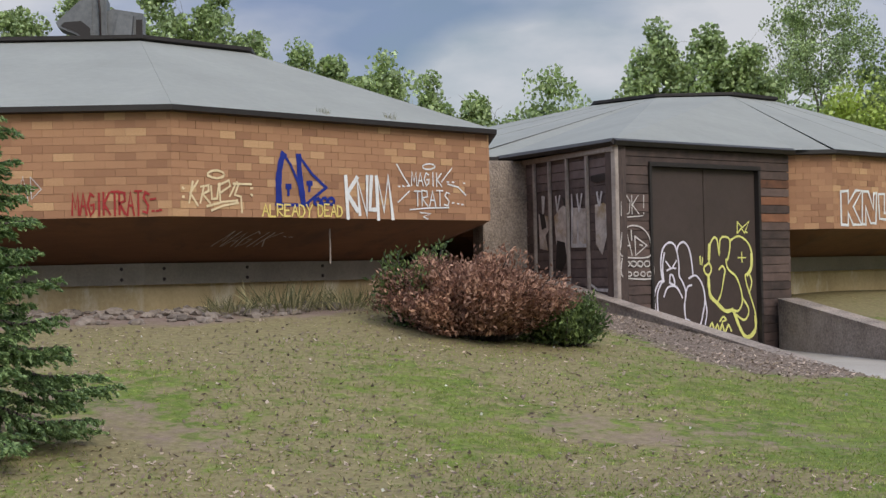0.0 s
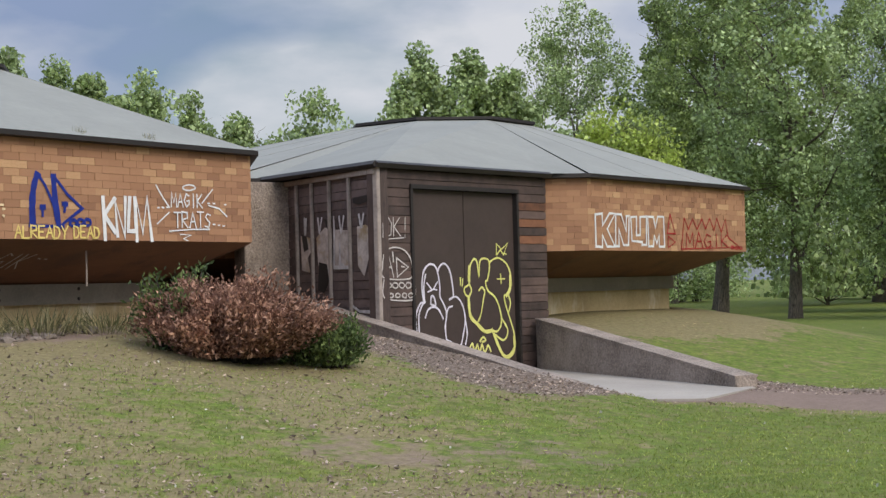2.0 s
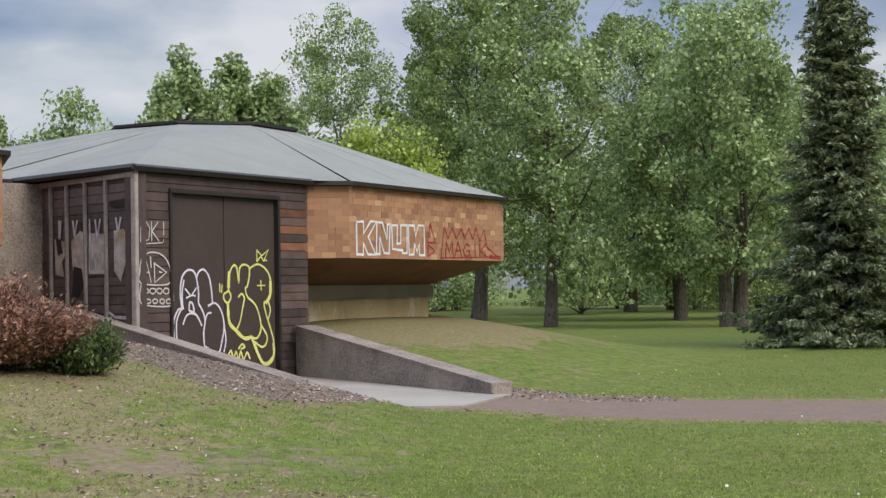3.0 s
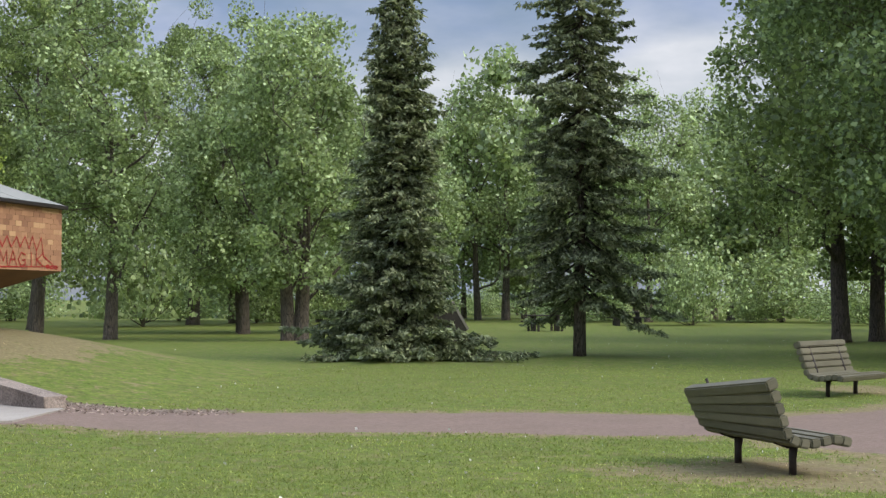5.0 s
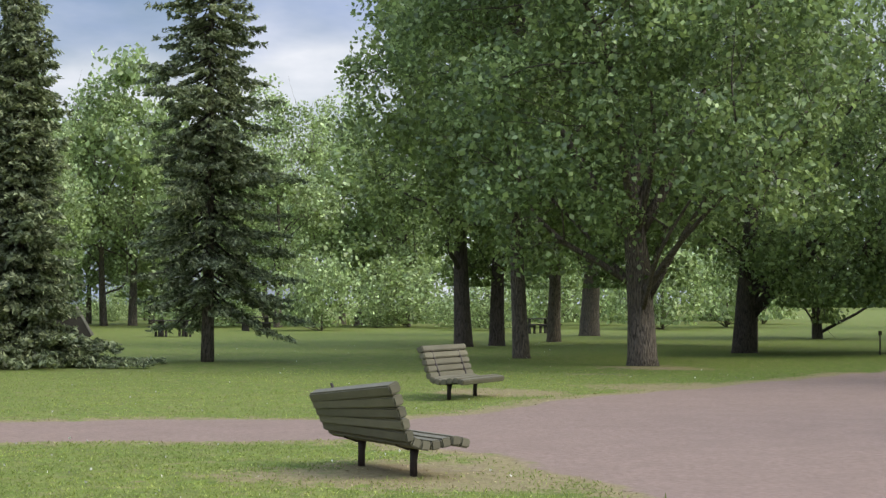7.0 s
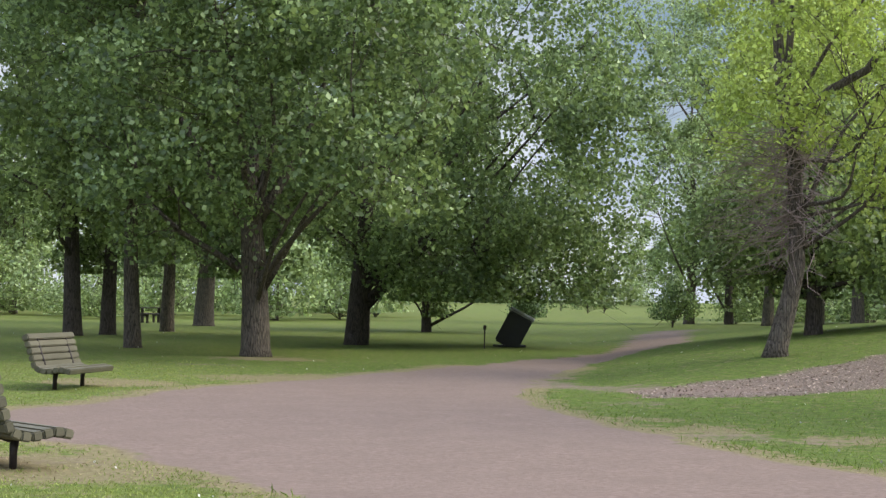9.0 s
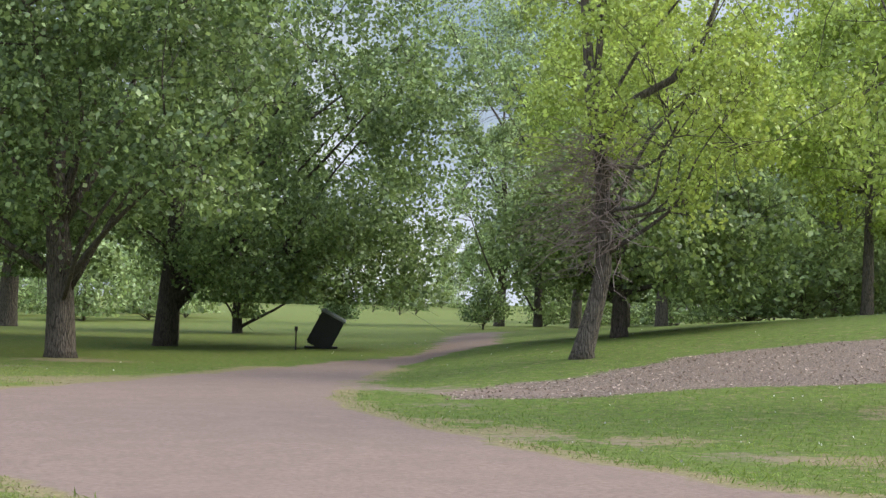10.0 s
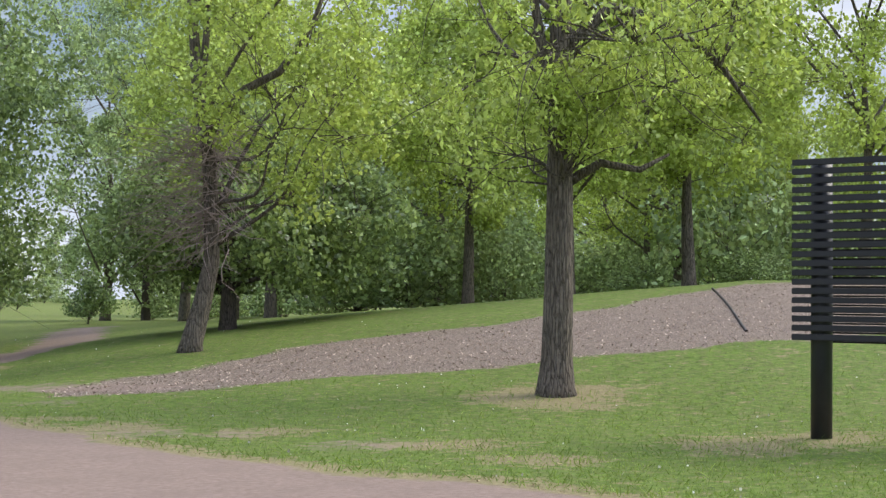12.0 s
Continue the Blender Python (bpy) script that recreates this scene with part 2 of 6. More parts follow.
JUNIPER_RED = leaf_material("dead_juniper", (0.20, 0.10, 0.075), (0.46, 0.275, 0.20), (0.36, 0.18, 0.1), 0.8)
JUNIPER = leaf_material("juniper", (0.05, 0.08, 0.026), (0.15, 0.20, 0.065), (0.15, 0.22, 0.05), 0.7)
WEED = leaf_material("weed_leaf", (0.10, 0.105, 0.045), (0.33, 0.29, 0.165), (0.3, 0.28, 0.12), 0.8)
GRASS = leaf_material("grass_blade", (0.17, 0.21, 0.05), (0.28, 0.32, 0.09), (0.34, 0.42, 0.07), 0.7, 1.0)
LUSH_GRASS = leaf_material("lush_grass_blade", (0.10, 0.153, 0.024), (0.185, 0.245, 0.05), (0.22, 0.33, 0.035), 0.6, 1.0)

# ---- shapes ----


def mesh_of(name, verts, faces, material, smooth=False):
    me = bpy.data.meshes.new(name)
    me.from_pydata([tuple(v) for v in verts], [], [tuple(f) for f in faces])
    me.materials.append(material)
    if smooth:
        me.polygons.foreach_set("use_smooth", [True] * len(me.polygons))
    me.update()
    return me


def thing(name, label, category, at=(0, 0, 0), group="", kind=""):
    ob = new(name)
    ob.location = at
    return tagged(ob, label, category, group, kind)


def part(name, data, parent, label="", m=None):
    ob = new(name, data)
    ob.parent = parent
    if m is not None:
        ob.matrix_basis = m
    if label:
        ob["label"] = label
    return ob


def box_data(name, sx, sy, sz, material, bevel=0.0, centre=(0, 0, 0)):
    bm = bmesh.new()
    bmesh.ops.create_cube(bm, size=1)
    bmesh.ops.scale(bm, vec=(sx, sy, sz), verts=bm.verts)
    bmesh.ops.translate(bm, vec=centre, verts=bm.verts)
    if bevel:
        bmesh.ops.bevel(bm, geom=bm.edges[:], offset=bevel, segments=2, affect="EDGES")
    me = bpy.data.meshes.new(name)
    bm.to_mesh(me)
    bm.free()
    me.materials.append(material)
    return me


def tubes(runs, sides=7, rough=0.0):
    """Tapered tubes along lines of (point, radius): verts and faces."""
    verts, faces = [], []
    for run in runs:
        base = len(verts)
        for i, (p, r) in enumerate(run):
            p, r = Vector(p), float(r)
            a, b = Vector(run[max(0, i - 1)][0]), Vector(run[min(len(run) - 1, i + 1)][0])
            d = (b - a).normalized()
            s = d.cross(Vector((0.31, 0.95, 0.05))).normalized()
            t = d.cross(s)
            for k in range(sides):
                w = 2 * math.pi * k / sides
                q = r * (1 + rough * (math.sin(k * 12.9898 + i * 0.9) + 0.6 * math.sin(k * 7.13 - i * 1.7)))
                verts.append(p + q * (math.cos(w) * s + math.sin(w) * t))
        for i in range(len(run) - 1):
            for k in range(sides):
                k2 = (k + 1) % sides
                faces.append((base + i * sides + k, base + i * sides + k2, base + (i + 1) * sides + k2, base + (i + 1) * sides + k))
        faces.append(tuple(base + (len(run) - 1) * sides + k for k in range(sides)))
        faces.append(tuple(base + k for k in reversed(range(sides))))
    return verts, faces


def leaves_data(name, centres, sizes, material, rng, slim=0.62, droop=0.0, along=None, flat=False):
    """One bent four-cornered leaf at each centre, turned at random."""
    n = len(centres)
    if along is None:
        u = rng.normal(size=(n, 3))
        u[:, 2] -= droop
    else:
        u = along + 0.25 * rng.normal(size=(n, 3))
    u /= np.linalg.norm(u, axis=1)[:, None]
    v = np.cross(u, np.array((0, 0, 1.0)) + 0.3 * rng.normal(size=(n, 3))) if flat else np.cross(u, rng.normal(size=(n, 3)))
    v /= np.linalg.norm(v, axis=1)[:, None]
    w = np.cross(u, v)
    s = np.asarray(sizes)[:, None]
    co = np.empty((n, 4, 3))
    co[:, 0] = centres - u * s * 0.5
    co[:, 1] = centres + v * s * slim * 0.5 + w * s * 0.08
    co[:, 2] = centres + u * s * 0.5
    co[:, 3] = centres - v * s * slim * 0.5 + w * s * 0.08
    me = bpy.data.meshes.new(name)
    me.vertices.add(4 * n)
    me.vertices.foreach_set("co", co.ravel())
    me.loops.add(4 * n)
    me.loops.foreach_set("vertex_index", np.arange(4 * n, dtype=np.int32))
    me.polygons.add(n)
    me.polygons.foreach_set("loop_start", np.arange(0, 4 * n, 4, dtype=np.int32))
    me.materials.append(material)
    me.update(calc_edges=True)
    return me


def ease(a, b, v):
    k = np.clip((v - a) / (b - a), 0, 1)
    return k * k * (3 - 2 * k)


# ---- plan of the buildings ----
def eight(centre, side, heading):
    r = side / (2 * math.sin(math.pi / 8))
    return [Vector((centre[0] + r * math.cos(radians(heading - 112.5 + 45 * k)), centre[1] + r * math.sin(radians(heading - 112.5 + 45 * k)))) for k in range(8)]


C1, SIDE1, HEAD1 = (-21.8, 14.9), 5.8, 88.3
C2, SIDE2, HEAD2 = (-19.7, 27.4), 6.25, 86.4
PORCH_CORNER, PORCH_RIGHT, PORCH_LEFT = Vector((-13.38, 18.92)), Vector((-12.84, 23.17)), Vector((-16.25, 20.19))
RAMP_LEFT, RAMP_RIGHT = Vector((-8.75, 16.87)), Vector((-7.85, 19.55))
SLAB_Z = 0.16
EAVE1, EAVE2 = 3.60, 3.42


# ---- ground ----
def side_of(a, b, x, y):
    return (b[0] - a[0]) * (y - a[1]) - (b[1] - a[1]) * (x - a[0])


def height(x, y):
    x, y = np.asarray(x, float), np.asarray(y, float)
    r1, r2 = np.hypot(x - C1[0], y - C1[1]), np.hypot(x - C2[0], y - C2[1])
    m1 = 1.12 * (0.55 * np.clip((15.8 - r1) / 9.0, 0, 1) + 0.45 * ease(16.5, 6.8, r1))
    m2 = 1.06 * ease(14.0, 5.4, r2)
    z = np.maximum(m1, m2)
    # the ramp is cut into the rise
    cut = (side_of(PORCH_CORNER, RAMP_LEFT, x, y) > 0) & (side_of((-12.75, 23.1), RAMP_RIGHT + Vector((0.0, 0.22)), x, y) < 0) & (x > -14.2) & (x < -7.0)
    z = np.where(cut, np.minimum(z, SLAB_Z - 0.06), z)
    # bank of wood chips behind the sign, and a low rise before it
    a = np.degrees(np.arctan2(x, y))
    d = np.hypot(x, y)
    z = z + 2.25 * np.clip((a - 26) / 27, 0, 1) ** 0.8 * ease(19, 43, d) * ease(120, 50, d) * ease(130, 90, a)
    z = z + 0.004 * np.clip(d - 70, 0, 400)
    z = z + 0.03 * np.sin(x * 0.9 + 1.3 * np.sin(y * 0.37)) * np.sin(y * 0.7 + 0.8) * np.clip(1 - d / 120, 0, 1)
    return z


def gz(x, y):
    return float(height(x, y))


def line_distance(x, y, pts):
    best = np.full(np.shape(x), 1e9)
    for (ax, ay), (bx, by) in zip(pts, pts[1:]):
        k = np.clip(((x - ax) * (bx - ax) + (y - ay) * (by - ay)) / ((bx - ax) ** 2 + (by - ay) ** 2), 0, 1)
        best = np.minimum(best, np.hypot(x - ax - k * (bx - ax), y - ay - k * (by - ay)))
    return best


def inside(x, y, poly):
    hit = np.zeros(np.shape(x), bool)
    for (ax, ay), (bx, by) in zip(poly, poly[1:] + poly[:1]):
        if ay != by:
            hit ^= ((ay > y) != (by > y)) & (x < (bx - ax) * (y - ay) / (by - ay) + ax)
    return hit


SQUARE = [(1.6, 20.6), (2.8, 21.6), (4.3, 24.2), (5.6, 26.0), (8.4, 28.4), (12.4, 32.8), (15.6, 33.0), (11.5, 26.8), (9.3, 22.0), (8.7, 18.4), (8.4, 14.6), (8.6, 10.8), (9.4, 7.0), (3.4, 7.0), (3.1, 11.5), (2.9, 13.4), (2.3, 15.9), (1.4, 17.2)]
TRAIL = [(-9.2, 19.0), (-7.0, 18.8), (-4.8, 19.2), (-2.0, 19.6), (1.8, 19.0)]
FAR_TRAIL = [(12.6, 31.0), (16.0, 35.2), (21.5, 40.6), (24.5, 46.0), (34.0, 62.0)]

BANK = [(10.9, 21.6), (13.0, 21.0), (16.2, 20.9), (19.2, 19.8), (22.0, 18.3), (24.0, 17.2), (27.0, 15.0), (36.0, 17.0), (33.5, 22.5), (30.3, 24.2), (27.0, 24.0), (23.7, 24.6), (20.3, 26.0), (15.4, 24.8), (12.1, 23.0)]


def covers(x, y):
    """Shares of bare track, wood chips and dry ground at a place."""
    wob = 0.35 * np.sin(1.7 * x + 2.1 * np.sin(0.9 * y)) + 0.25 * np.sin(3.1 * y + 1.3 * x)
    edge = 0.25 * wob
    track = np.maximum(ease(1.75, 1.25, line_distance(x, y, TRAIL) + edge), ease(1.3, 0.8, line_distance(x, y, FAR_TRAIL) + edge))
    sq = np.where(inside(x, y, SQUARE), -1.0, 1.0) * line_distance(x, y, SQUARE + SQUARE[:1])
    track = np.maximum(track, ease(0.3, -0.25, sq + edge))
    a, d = np.degrees(np.arctan2(x, y)), np.hypot(x, y)
    bank = np.where(inside(x, y, BANK), -1.0, 1.0) * line_distance(x, y, BANK + BANK[:1])
    chips = ease(0.35, -0.35, bank + 0.6 * wob)
    ramp_chips = ease(1.6, 0.5, line_distance(x, y, [(-13.4, 18.2), (-9.0, 16.3)]) + wob * 0.5)
    ramp_chips = np.maximum(ramp_chips, ease(1.3, 0.4, line_distance(x, y, [(-7.7, 20.2), (-6.4, 20.6)]) + wob * 0.5))
    chips = np.maximum(chips, ramp_chips)
    r1, r2 = np.hypot(x - C1[0], y - C1[1]), np.hypot(x - C2[0], y - C2[1])
    track = np.maximum(track, 0.75 * ease(8.6, 7.4, r1 + 0.5 * wob) * ease(4.0, 5.0, r1))
    dry = np.maximum(ease(11.8, 9.2, r1 + wob), 0.8 * ease(10.6, 8.6, r2 + wob))
    for px, py, pr in ((-6.9, 9.5, 0.9), (-6.0, 10.0, 0.7), (1.0, 14.2, 1.0), (1.8, 13.6, 0.9), (3.9, 26.8, 1.0), (16.9, 16.4, 1.7), (15.4, 10.4, 1.3), (10.7, 15.2, 0.9), (9.7, 16.6, 0.8), (9.6, 18.4, 0.7), (11.3, 12.5, 0.9), (11.0, 10.6, 0.8), (14.0, 10.8, 1.1), (-10.6, 7.2, 1.1), (9.1, 36.6, 1.5), (7.4, 28.6, 1.2)):
        dry = np.maximum(dry, (0.62 if px > 9 and pr < 1.7 else 0.9) * ease(pr * (1.15 if px > 9 else 1.6), pr * 0.2, np.hypot((x - px) * 0.8, y - py) + 0.5 * wob))
    dry = np.maximum(dry, 0.75 * ease(0.9, 0.1, np.abs(sq) + edge))
    dry = np.maximum(dry, 0.5 * ease(2.4, 1.6, line_distance(x, y, TRAIL) + edge))
    left = ease(-22, -36, a) * ease(8, 10, d) * (0.62 + 0.38 * np.sin(0.8 * x + 1.9 * np.sin(0.5 * y + 0.7)) * np.sin(1.1 * y + 0.4 * x))
    dry = np.maximum(dry, 0.85 * left)
    for px, py, pr in ((-8.1, 11.1, 0.6), (-7.4, 11.5, 0.75), (-6.6, 12.0, 0.6), (-11.3, 8.0, 1.3), (-10.3, 8.0, 0.7), (0.95, 14.35, 0.75), (10.4, 15.2, 0.6), (9.5, 15.9, 0.6), (10.2, 12.9, 0.7), (10.9, 13.6, 0.5), (12.2, 24.6, 0.9), (11.0, 20.9, 0.6), (8.6, 36.4, 1.6), (6.6, 33.4, 1.0)):
        track = np.maximum(track, 0.42 * ease(pr * 1.5, pr * 0.3, np.hypot((x - px) * 0.75, y - py) + 0.6 * wob))
    track = np.maximum(track, 0.55 * ease(1.5, 0.3, line_distance(x, y, [(12.2, 28.6), (11.6, 26.2), (11.9, 23.8), (13.2, 22.4)]) + 0.7 * wob))
    return track, chips, dry


def lush(x, y):
    """Where the grass grows thick and deep green."""
    return ease(2, 22, np.degrees(np.arctan2(x, y)) + 3 * np.sin(0.4 * x + 0.3 * y)) * ease(70, 40, np.hypot(x, y))


def spaced(lo, hi, fine_lo, fine_hi, step):
    vals = list(np.arange(fine_lo, fine_hi, step))
    s, v = step, fine_hi
    while v < hi:
        vals.append(v)
        s *= 1.12
        v += s
    vals.append(hi)
    s, v = step, fine_lo - step
    while v > lo:
        vals.insert(0, v)
        s *= 1.12
        v -= s
    vals.insert(0, lo)
    return np.array(vals)


def ground_material():
    m, n, l, b = nodes_of("park_ground")
    at = n.new("ShaderNodeAttribute")
    at.attribute_name = "cover"
    split = n.new("ShaderNodeSeparateColor")
    l.new(at.outputs["Color"], split.inputs["Color"])
    fine, mid, big = noise_node(n, l, 14, 6, 0.7), noise_node(n, l, 1.6, 6, 0.65), noise_node(n, l, 0.22, 4, 0.6)
    grass = ramp_node(n, l, fine, (0.28, (0.06, 0.097, 0.015)), (0.5, (0.11, 0.162, 0.028)), (0.72, (0.185, 0.23, 0.055)))
    grass = mix_node(n, l, ramp_node(n, l, mid, (0.45, (0, 0, 0)), (0.68, (0.6, 0.6, 0.6))), grass, (0.18, 0.19, 0.055))
    grass = mix_node(n, l, ramp_node(n, l, big, (0.45, (0, 0, 0)), (0.7, (0.5, 0.5, 0.5))), grass, (0.085, 0.14, 0.022))
    deep = ramp_node(n, l, fine, (0.28, (0.043, 0.072, 0.011)), (0.5, (0.083, 0.136, 0.02)), (0.72, (0.15, 0.203, 0.042)))
    grass = mix_node(n, l, at.outputs["Alpha"], grass, deep)
    tuft = noise_node(n, l, 5.0, 5, 0.75)
    grass = mix_node(n, l, 1.0, grass, ramp_node(n, l, tuft, (0.34, (0.62, 0.62, 0.62)), (0.66, (1.35, 1.32, 1.2))), "MULTIPLY")
    straw = ramp_node(n, l, fine, (0.3, (0.15, 0.118, 0.062)), (0.7, (0.30, 0.245, 0.138)))
    earth = ramp_node(n, l, fine, (0.3, (0.165, 0.118, 0.094)), (0.7, (0.265, 0.198, 0.163)))
    earth = mix_node(n, l, ramp_node(n, l, mid, (0.4, (0, 0, 0)), (0.7, (0.6, 0.6, 0.6))), earth, (0.175, 0.128, 0.102))
    chip = ramp_node(n, l, noise_node(n, l, 30, 3, 0.8), (0.36, (0.05, 0.036, 0.028)), (0.5, (0.15, 0.112, 0.088)), (0.66, (0.38, 0.31, 0.255)))

    ragged = noise_node(n, l, 3.4, 6, 0.7)

    def torn(socket, amount, lo, hi, most=1.0):
        add = n.new("ShaderNodeMath")
        add.operation = "MULTIPLY_ADD"
        l.new(ragged, add.inputs[0])
        add.inputs[1].default_value = amount
        l.new(socket, add.inputs[2])
        return ramp_node(n, l, add.outputs[0], (lo, (0, 0, 0)), (hi, (most, most, most)))

    # cover plus noise about 0.5 is spread over 0 to 2 by halving it
    def halved(socket):
        k = n.new("ShaderNodeMath")
        k.operation = "MULTIPLY"
        l.new(socket, k.inputs[0])
        k.inputs[1].default_value = 0.5
        return k.outputs[0]

    c = mix_node(n, l, torn(halved(split.outputs["Blue"]), 1.5, 0.84, 1.42, 0.86), grass, straw)
    speck = ramp_node(n, l, noise_node(n, l, 7.5, 5, 0.75), (0.46, (0, 0, 0)), (0.66, (0.55, 0.55, 0.55)))
    c = mix_node(n, l, speck, c, mix_node(n, l, 0.5, straw, (0.13, 0.10, 0.055)))
    c = mix_node(n, l, torn(halved(split.outputs["Green"]), 0.9, 0.62, 0.80), c, chip)
    c = mix_node(n, l, torn(halved(split.outputs["Red"]), 0.6, 0.46, 0.62), c, earth)
    l.new(c, b.inputs["Base Color"])
    b.inputs["Roughness"].default_value = 0.95
    b.inputs["Specular IOR Level"].default_value = 0.15
    bump_node(n, l, b, fine, 0.5, 0.03)
    return m


xs, ys = spaced(-1500, 1500, -20, 24, 0.22), spaced(-600, 2400, 5, 30, 0.22)
gx, gy = np.meshgrid(xs, ys)
gx, gy = gx.ravel(), gy.ravel()
nx, ny = len(xs), len(ys)
ground_me = bpy.data.meshes.new("ground")
ii = np.arange(nx * ny).reshape(ny, nx)
quads = np.stack([ii[:-1, :-1], ii[:-1, 1:], ii[1:, 1:], ii[1:, :-1]], -1).reshape(-1, 4)
ground_me.vertices.add(nx * ny)
ground_me.vertices.foreach_set("co", np.stack([gx, gy, height(gx, gy)], 1).ravel())
ground_me.loops.add(quads.size)
ground_me.loops.foreach_set("vertex_index", quads.ravel().astype(np.int32))
ground_me.polygons.add(len(quads))
ground_me.polygons.foreach_set("loop_start", np.arange(0, quads.size, 4, dtype=np.int32))
ground_me.polygons.foreach_set("use_smooth", np.ones(len(quads), bool))
ground_me.update(calc_edges=True)
track_s, chips_s, dry_s = covers(gx, gy)
layer = ground_me.color_attributes.new("cover", "FLOAT_COLOR", "POINT")
layer.data.foreach_set("color", np.stack([track_s, chips_s, dry_s, lush(gx, gy)], 1).ravel())
ground_me.materials.append(ground_material())
tagged(new("ground", ground_me), "mown park lawn with dry patches, dirt track and wood chips", "ground", kind="structure")


# ---- pavilions ----
def at3(p, z):
    return Vector((p[0], p[1], z))


def ring(c, side, heading, z):
    return [at3(p, z) for p in eight(c, side, heading)]


def shell(rings, close_bottom=False, close_top=False):
    verts = [v for r in rings for v in r]
    n = len(rings[0])
    faces = [(a * n + k, a * n + (k + 1) % n, (a + 1) * n + (k + 1) % n, (a + 1) * n + k) for a in range(len(rings) - 1) for k in range(n)]
    if close_top:
        faces.append(tuple((len(rings) - 1) * n + k for k in range(n)))
    if close_bottom:
        faces.append(tuple(reversed(range(n))))
    return verts, faces


def pavilion(label, c, side, heading, eave, low, plinth_top, mid, foot, cap_side, cap_z, cap_at, seams, roof_faces=range(8)):
    root = thing("pavilion", label, "building", (c[0], c[1], 0), "eight-sided pavilions")
    o = (0.0, 0.0)
    s = 1 / (2 * math.sin(math.pi / 8))
    core = part("wall", mesh_of("wall", *shell([ring(o, side - 0.006, heading, low + 0.01), ring(o, side - 0.006, heading, eave - 0.01)]), MORTAR), root)
    inset = side - 1.25
    part("soffit", mesh_of("soffit", *shell([ring(o, inset, heading, plinth_top - 0.02), ring(o, side - 0.012, heading, low), ring(o, side - 0.05, heading, low + 0.03)]), SOFFIT), root, "rust-brown sloping soffit boards")
    part("plinth", mesh_of("plinth", *shell([ring(o, inset + 0.10, heading, mid), ring(o, inset + 0.10, heading, plinth_top), ring(o, inset - 0.3, heading, plinth_top)]), CONCRETE), root, "grey concrete plinth band")
    part("footing", mesh_of("footing", *shell([ring(o, inset + 0.02, heading, foot), ring(o, inset + 0.02, heading, mid)]), FOOTING), root, "yellowish stained footing wall")
    part("fascia", mesh_of("fascia", *shell([ring(o, side + 0.02, heading, eave - 0.03), ring(o, side + 0.10, heading, eave - 0.015), ring(o, side + 0.10, heading, eave + 0.052), ring(o, side - 0.02, heading, eave + 0.065)]), TRIM), root, "dark metal eave trim")
    e, t = ring(o, side + 0.06, heading, eave + 0.055), ring(cap_at, cap_side, heading, cap_z)
    for k in roof_faces:
        k2 = (k + 1) % 8
        part("roof_panel", mesh_of("roof_panel", [e[k], e[k2], t[k2], t[k]], [(0, 1, 2, 3)], ROOF), root, "grey-green sheet roof slope")
    for k in roof_faces:
        k2 = (k + 1) % 8
        runs = []
        for f in seams:
            a, b = e[k].lerp(e[k2], f), t[k].lerp(t[k2], f)
            runs.append([(a + Vector((0, 0, 0.001)), 0.004), (b + Vector((0, 0, 0.001)), 0.004)])
        runs.append([(e[k] + Vector((0, 0, 0.0)), 0.005), (t[k] + Vector((0, 0, 0.0)), 0.005)])
        part("roof_seam", mesh_of("roof_seam", *tubes(runs, 4), ROOF), root)
    part("roof_cap", mesh_of("roof_cap", *shell([ring(cap_at, cap_side + 0.03, heading, cap_z - 0.04), ring(cap_at, cap_side + 0.12, heading, cap_z + 0.0), ring(cap_at, cap_side + 0.12, heading, cap_z + 0.055), ring(cap_at, cap_side - 0.1, heading, cap_z + 0.06)], False, True), TRIM), root, "dark trim round the flat roof top")
    return root


P1, P2 = eight(C1, SIDE1, HEAD1), eight(C2, SIDE2, HEAD2)
pav1 = pavilion("eight-sided brick pavilion with grey roof and overhanging graffitied walls", C1, SIDE1, HEAD1, EAVE1, 2.30, 1.75, 1.47, 0.6, 2.0, 5.17, (0.55, 0.55), ())
pav2 = pavilion("eight-sided brick pavilion beside the dark timber porch", C2, SIDE2, HEAD2, EAVE2, 2.14, 1.68, 1.42, 0.5, 1.45, 4.95, (1.9, 0.2), (0.36, 0.7), [0, 1, 2, 3, 4, 5, 6])


def plane_frame(a, b, z=0.0):
    """A frame on the wall from a to b: x along it, y up, z out of it."""
    u = (b - a).normalized()
    return Matrix(((u.x, 0, u.y, a.x), (u.y, 0, -u.x, a.y), (0, 1, 0, z), (0, 0, 0, 1)))


# porch
porch = thing("porch", "dark timber porch with double doors covered in graffiti", "porch", at3(PORCH_CORNER, 0))
to_porch = Matrix.Translation(-porch.location)
FRONT = plane_frame(PORCH_CORNER, PORCH_RIGHT)
FLANK = plane_frame(PORCH_LEFT, PORCH_CORNER)
FRONT_LEN, FLANK_LEN = (PORCH_RIGHT - PORCH_CORNER).length, (PORCH_CORNER - PORCH_LEFT).length
D0, D1, DTOP = 0.80, 3.42, 3.10


def on(fr, x0, x1, y0, y1, z0, z1, material, bevel=0.0, name="board"):
    return box_data(name, x1 - x0, y1 - y0, z1 - z0, material, bevel, ((x0 + x1) / 2, (y0 + y1) / 2, (z0 + z1) / 2)), to_porch @ fr


def porch_part(name, label, *args, **kw):
    me, m = on(*args, **kw, name=name)
    return part(name, me, porch, label, m)


